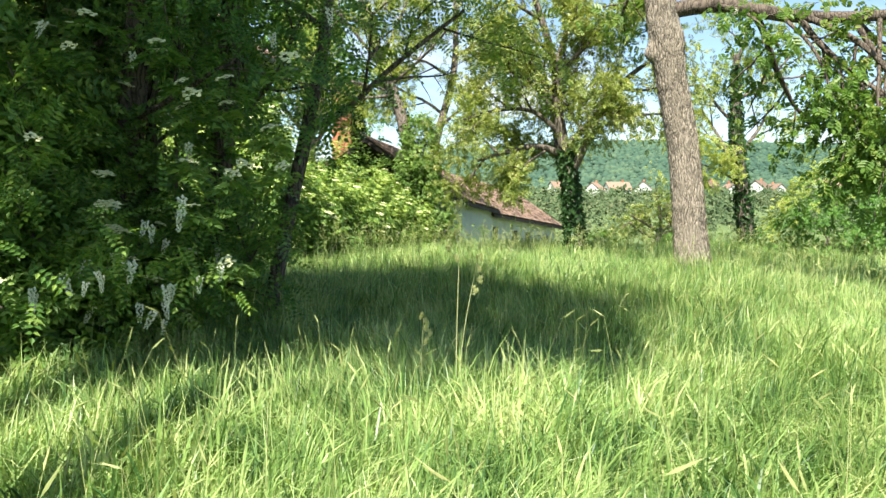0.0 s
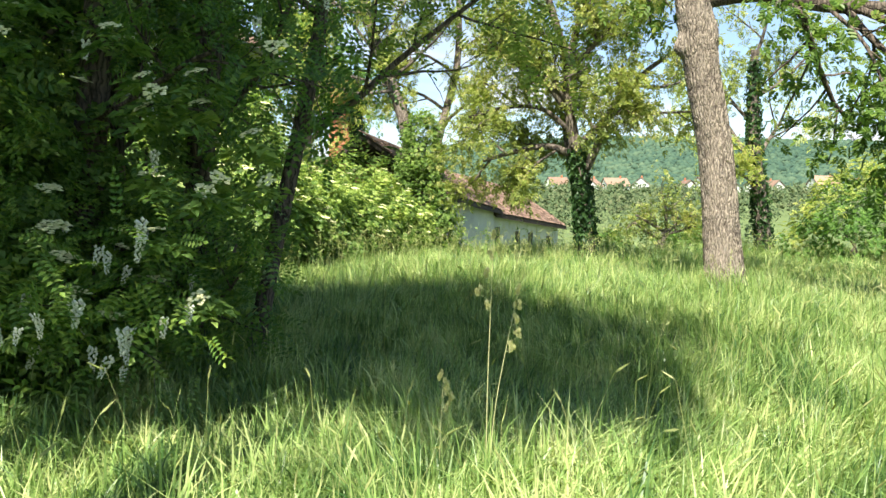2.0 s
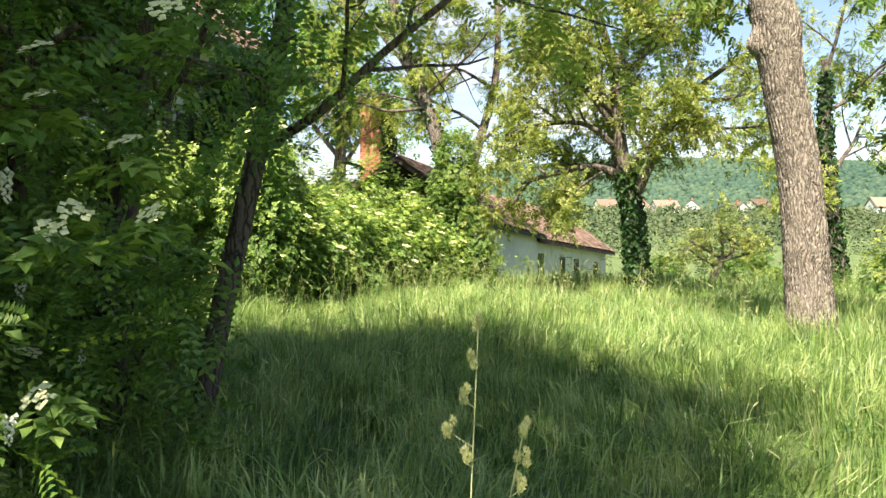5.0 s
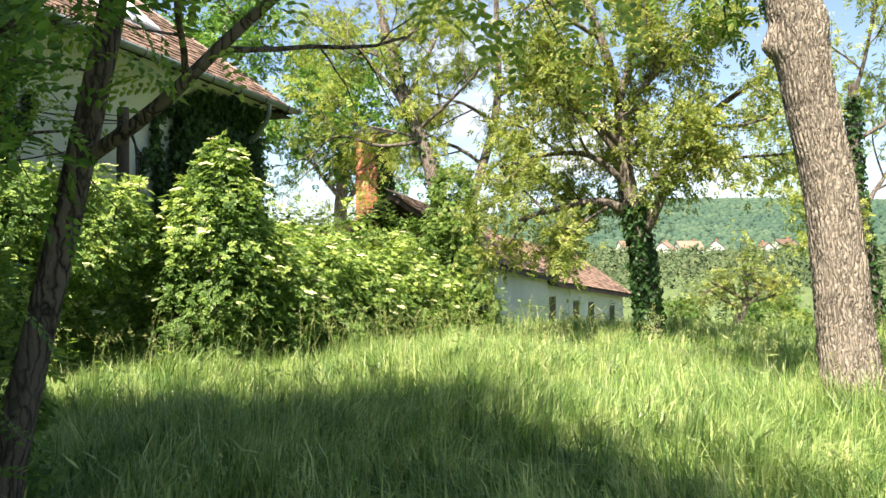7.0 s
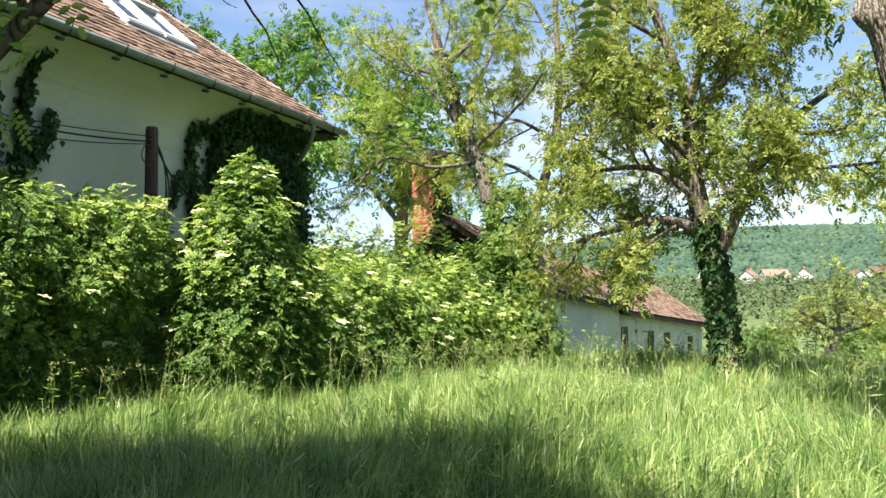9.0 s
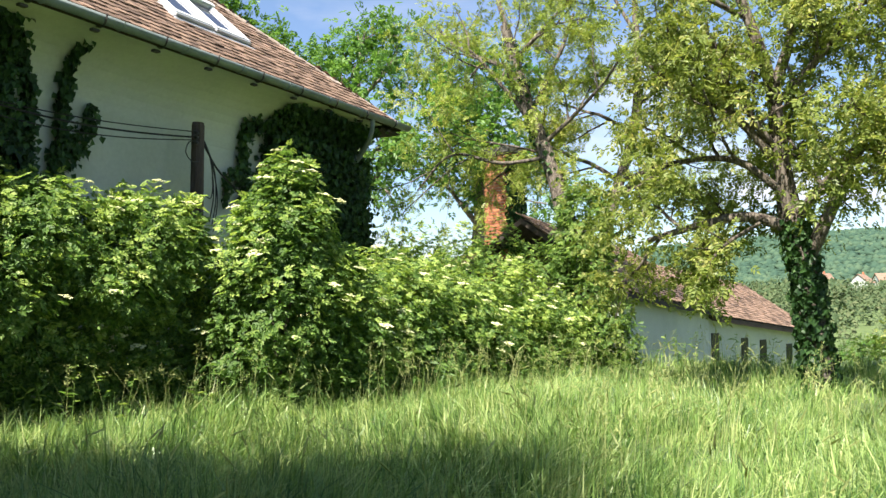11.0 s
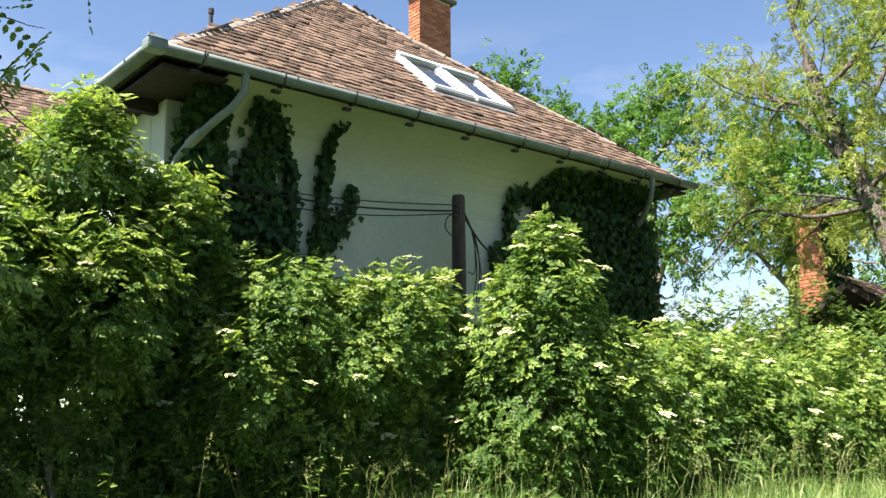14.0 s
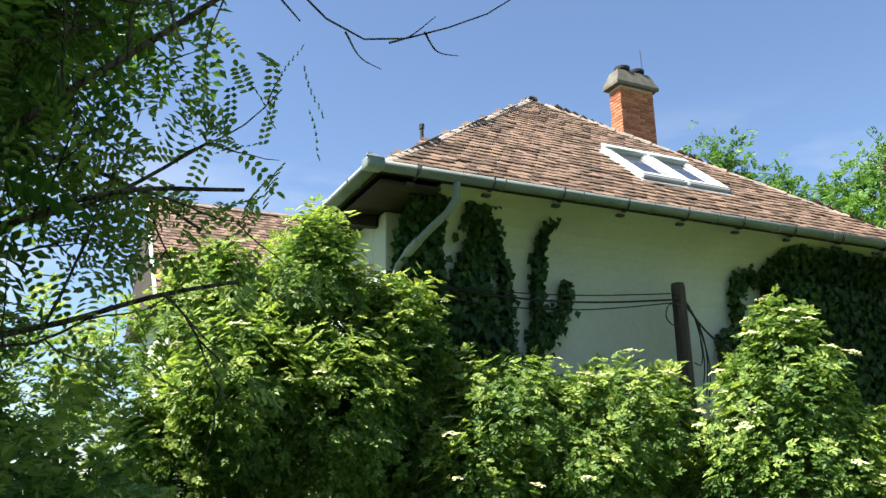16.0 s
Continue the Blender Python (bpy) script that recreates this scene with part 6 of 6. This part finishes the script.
def edge_weeds():
    """Taller nettles, docks and flowering grasses along the foot of the hedge."""
    r = np.random.default_rng(35)
    WN = 240
    line = curve([(-6.5, 10.4, 0), (-6.4, 12.0, 0), (-5.9, 13.3, 0), (-4.7, 14.6, 0), (-3.8, 16.5, 0), (-3.2, 18.5, 0), (-2.4, 20.8, 0), (-1.6, 22.4, 0), (0.2, 22.6, 0), (3.0, 21.5, 0), (6.0, 20.0, 0)], 400)
    i = r.integers(0, 400, WN)
    x, y = line[i, 0] + r.normal(0.0, 0.25, WN), line[i, 1] + r.normal(0, 0.25, WN)
    h = r.uniform(0.35, 0.8, WN)
    base = np.stack([x, y, ground_z(x, y)], -1)
    top = base + np.stack([r.normal(0, 0.1, WN), r.normal(0, 0.1, WN), h], -1)
    q = r.random((WN, 9, 1)) * 0.75 + 0.22
    at = (base[:, None] * (1 - q) + top[:, None] * q).reshape(-1, 3)
    n = len(at)
    fwd = unit(r.normal(0, 1, (n, 3)) * np.array([1, 1, 0.3]) + np.array([0, 0, 0.1]))
    leaves = scatter(leaflet(0.11, 0.045), at, fwd, np.array([0, 0, 1.0]) + r.normal(0, 0.3, (n, 3)), r.uniform(0.6, 1.3, n) )
    return [stalk_chunk(base, top, 0.004), leaves]


def tall_grasses():
    """Thin flowering grasses with loose nodding panicles along the foot of the hedge and scattered in the meadow."""
    r = np.random.default_rng(36)
    line = curve([(-6.3, 10.4, 0), (-6.1, 12.0, 0), (-5.6, 13.2, 0), (-4.4, 14.5, 0), (-3.5, 16.5, 0), (-3.0, 18.5, 0), (-2.2, 20.8, 0), (0.0, 21.5, 0)], 300)
    i = r.integers(0, 300, 120)
    x = np.concatenate([line[i, 0] + r.normal(0, 0.3, 120), r.uniform(-2.5, 5.0, 260)])
    y = np.concatenate([line[i, 1] + r.normal(0, 0.3, 120), r.uniform(8.0, 19.0, 260)])
    n = len(x)
    h = np.concatenate([r.uniform(0.5, 0.85, 120), r.uniform(0.45, 0.75, 260)])
    base = np.stack([x, y, ground_z(x, y)], -1)
    lean = np.stack([r.normal(0.05, 0.16, n), r.normal(0, 0.16, n), np.zeros(n)], -1)
    top = base + lean + np.stack([0 * h, 0 * h, h], -1)
    q = 0.72 + 0.3 * r.random((n, 16, 1))
    at = (base[:, None] * (1 - q) + top[:, None] * q + lean[:, None] * (q - 0.72) * 1.5).reshape(-1, 3) + r.normal(0, 0.014, (n * 16, 3))
    way = unit(np.repeat(lean, 16, axis=0) * 3 + np.array([0, 0, 0.5]) + r.normal(0, 0.5, (n * 16, 3)))
    return [stalk_chunk(base, top, 0.0017), scatter(leaflet(0.03, 0.011), at, way, r.normal(0, 1, (n * 16, 3)), r.uniform(0.6, 1.3, n * 16))]


def cocksfoot(x, y, stems, seed):
    """A flowering tussock of cocksfoot: stiff stems (height, lean x, lean y) with stalked, one-sided clusters of spikelets."""
    r = np.random.default_rng(seed)
    ob = empty("cocksfoot", Matrix.Translation((x, y, float(ground_z(x, y)))), "tall pale cocksfoot grass stem with clustered seed heads", "grass stem")
    for high, lx, ly in stems:
        line = curve([(lx * 0.05, ly * 0.05, -0.03), (lx * 0.3, ly * 0.3, high * 0.5), (lx, ly, high)], 30)
        piece("stalk", tube(line, np.linspace(0.0028, 0.0012, 30), 6), PALE_SEED, ob)
        side = r.choice([-1, 1])
        for k, reach in ((0, 0.0), (2, 0.012), (4, 0.03), (6, 0.05), (7, 0.02)):
            p = line[-1 - k]
            q = p + np.array([side * reach + r.normal(0, 0.006), r.normal(0, 0.012), reach * 0.7])
            ch = tube([p, q], 0.0009, 3) if reach else []
            for lump in range(3):
                c = q + np.array([r.normal(0, 0.007), r.normal(0, 0.007), 0.012 * lump])
                m = 90
                d = unit(r.normal(0, 1, (m, 3)))
                at = c + d * np.array([0.008, 0.008, 0.013]) * r.uniform(0.6, 1.0, (m, 1))
                ch.append(scatter(leaflet(0.0085, 0.003), at, unit(d * 0.6 + np.array([0, 0, 0.9]) + r.normal(0, 0.25, (m, 3))), d, r.uniform(0.8, 1.3, m)))
            piece("seed_head", ch, PALE_SEED, ob, "pale yellow clustered seed head", kind="stuff")
    n = 14
    bx, by = r.normal(0, 0.03, n), r.normal(0, 0.03, n)
    v, f = blades(bx + x, by + y, r.uniform(0.35, 0.7, n), r.uniform(0.006, 0.011, n), r, 0.7)
    piece("blades", [(v - np.array([x, y, float(ground_z(x, y))]), f)], GRASS, ob, kind="stuff")
    return ob


cocksfoot(-0.43, 4.79, ((1.34, 0.03, 0.02), (1.1, 0.14, 0.0)), 1)
cocksfoot(-0.66, 4.95, ((0.66, 0.02, 0.02),), 3)

tagged(piece("grass", meadow(), GRASS), "tall lush meadow grass swaying in sun and shade", "grass", kind="stuff")
tagged(piece("barley_ears", seed_heads(), SEED), "pale awned wild barley ears above the grass", "grass ears", kind="stuff")
tagged(piece("tall_grass", tall_grasses(), SEED), "thin flowering grasses with loose nodding panicles", "grass stems", kind="stuff")
tagged(piece("weeds", edge_weeds(), ELDER), "nettles and tall weeds along the hedge foot", "weeds", kind="stuff")

# ---------------------------------------------------------------- single roof tiles along the front eaves
for m in single:
    q = new("tile", tile_mesh)
    q.parent, q.matrix_basis = roof, m
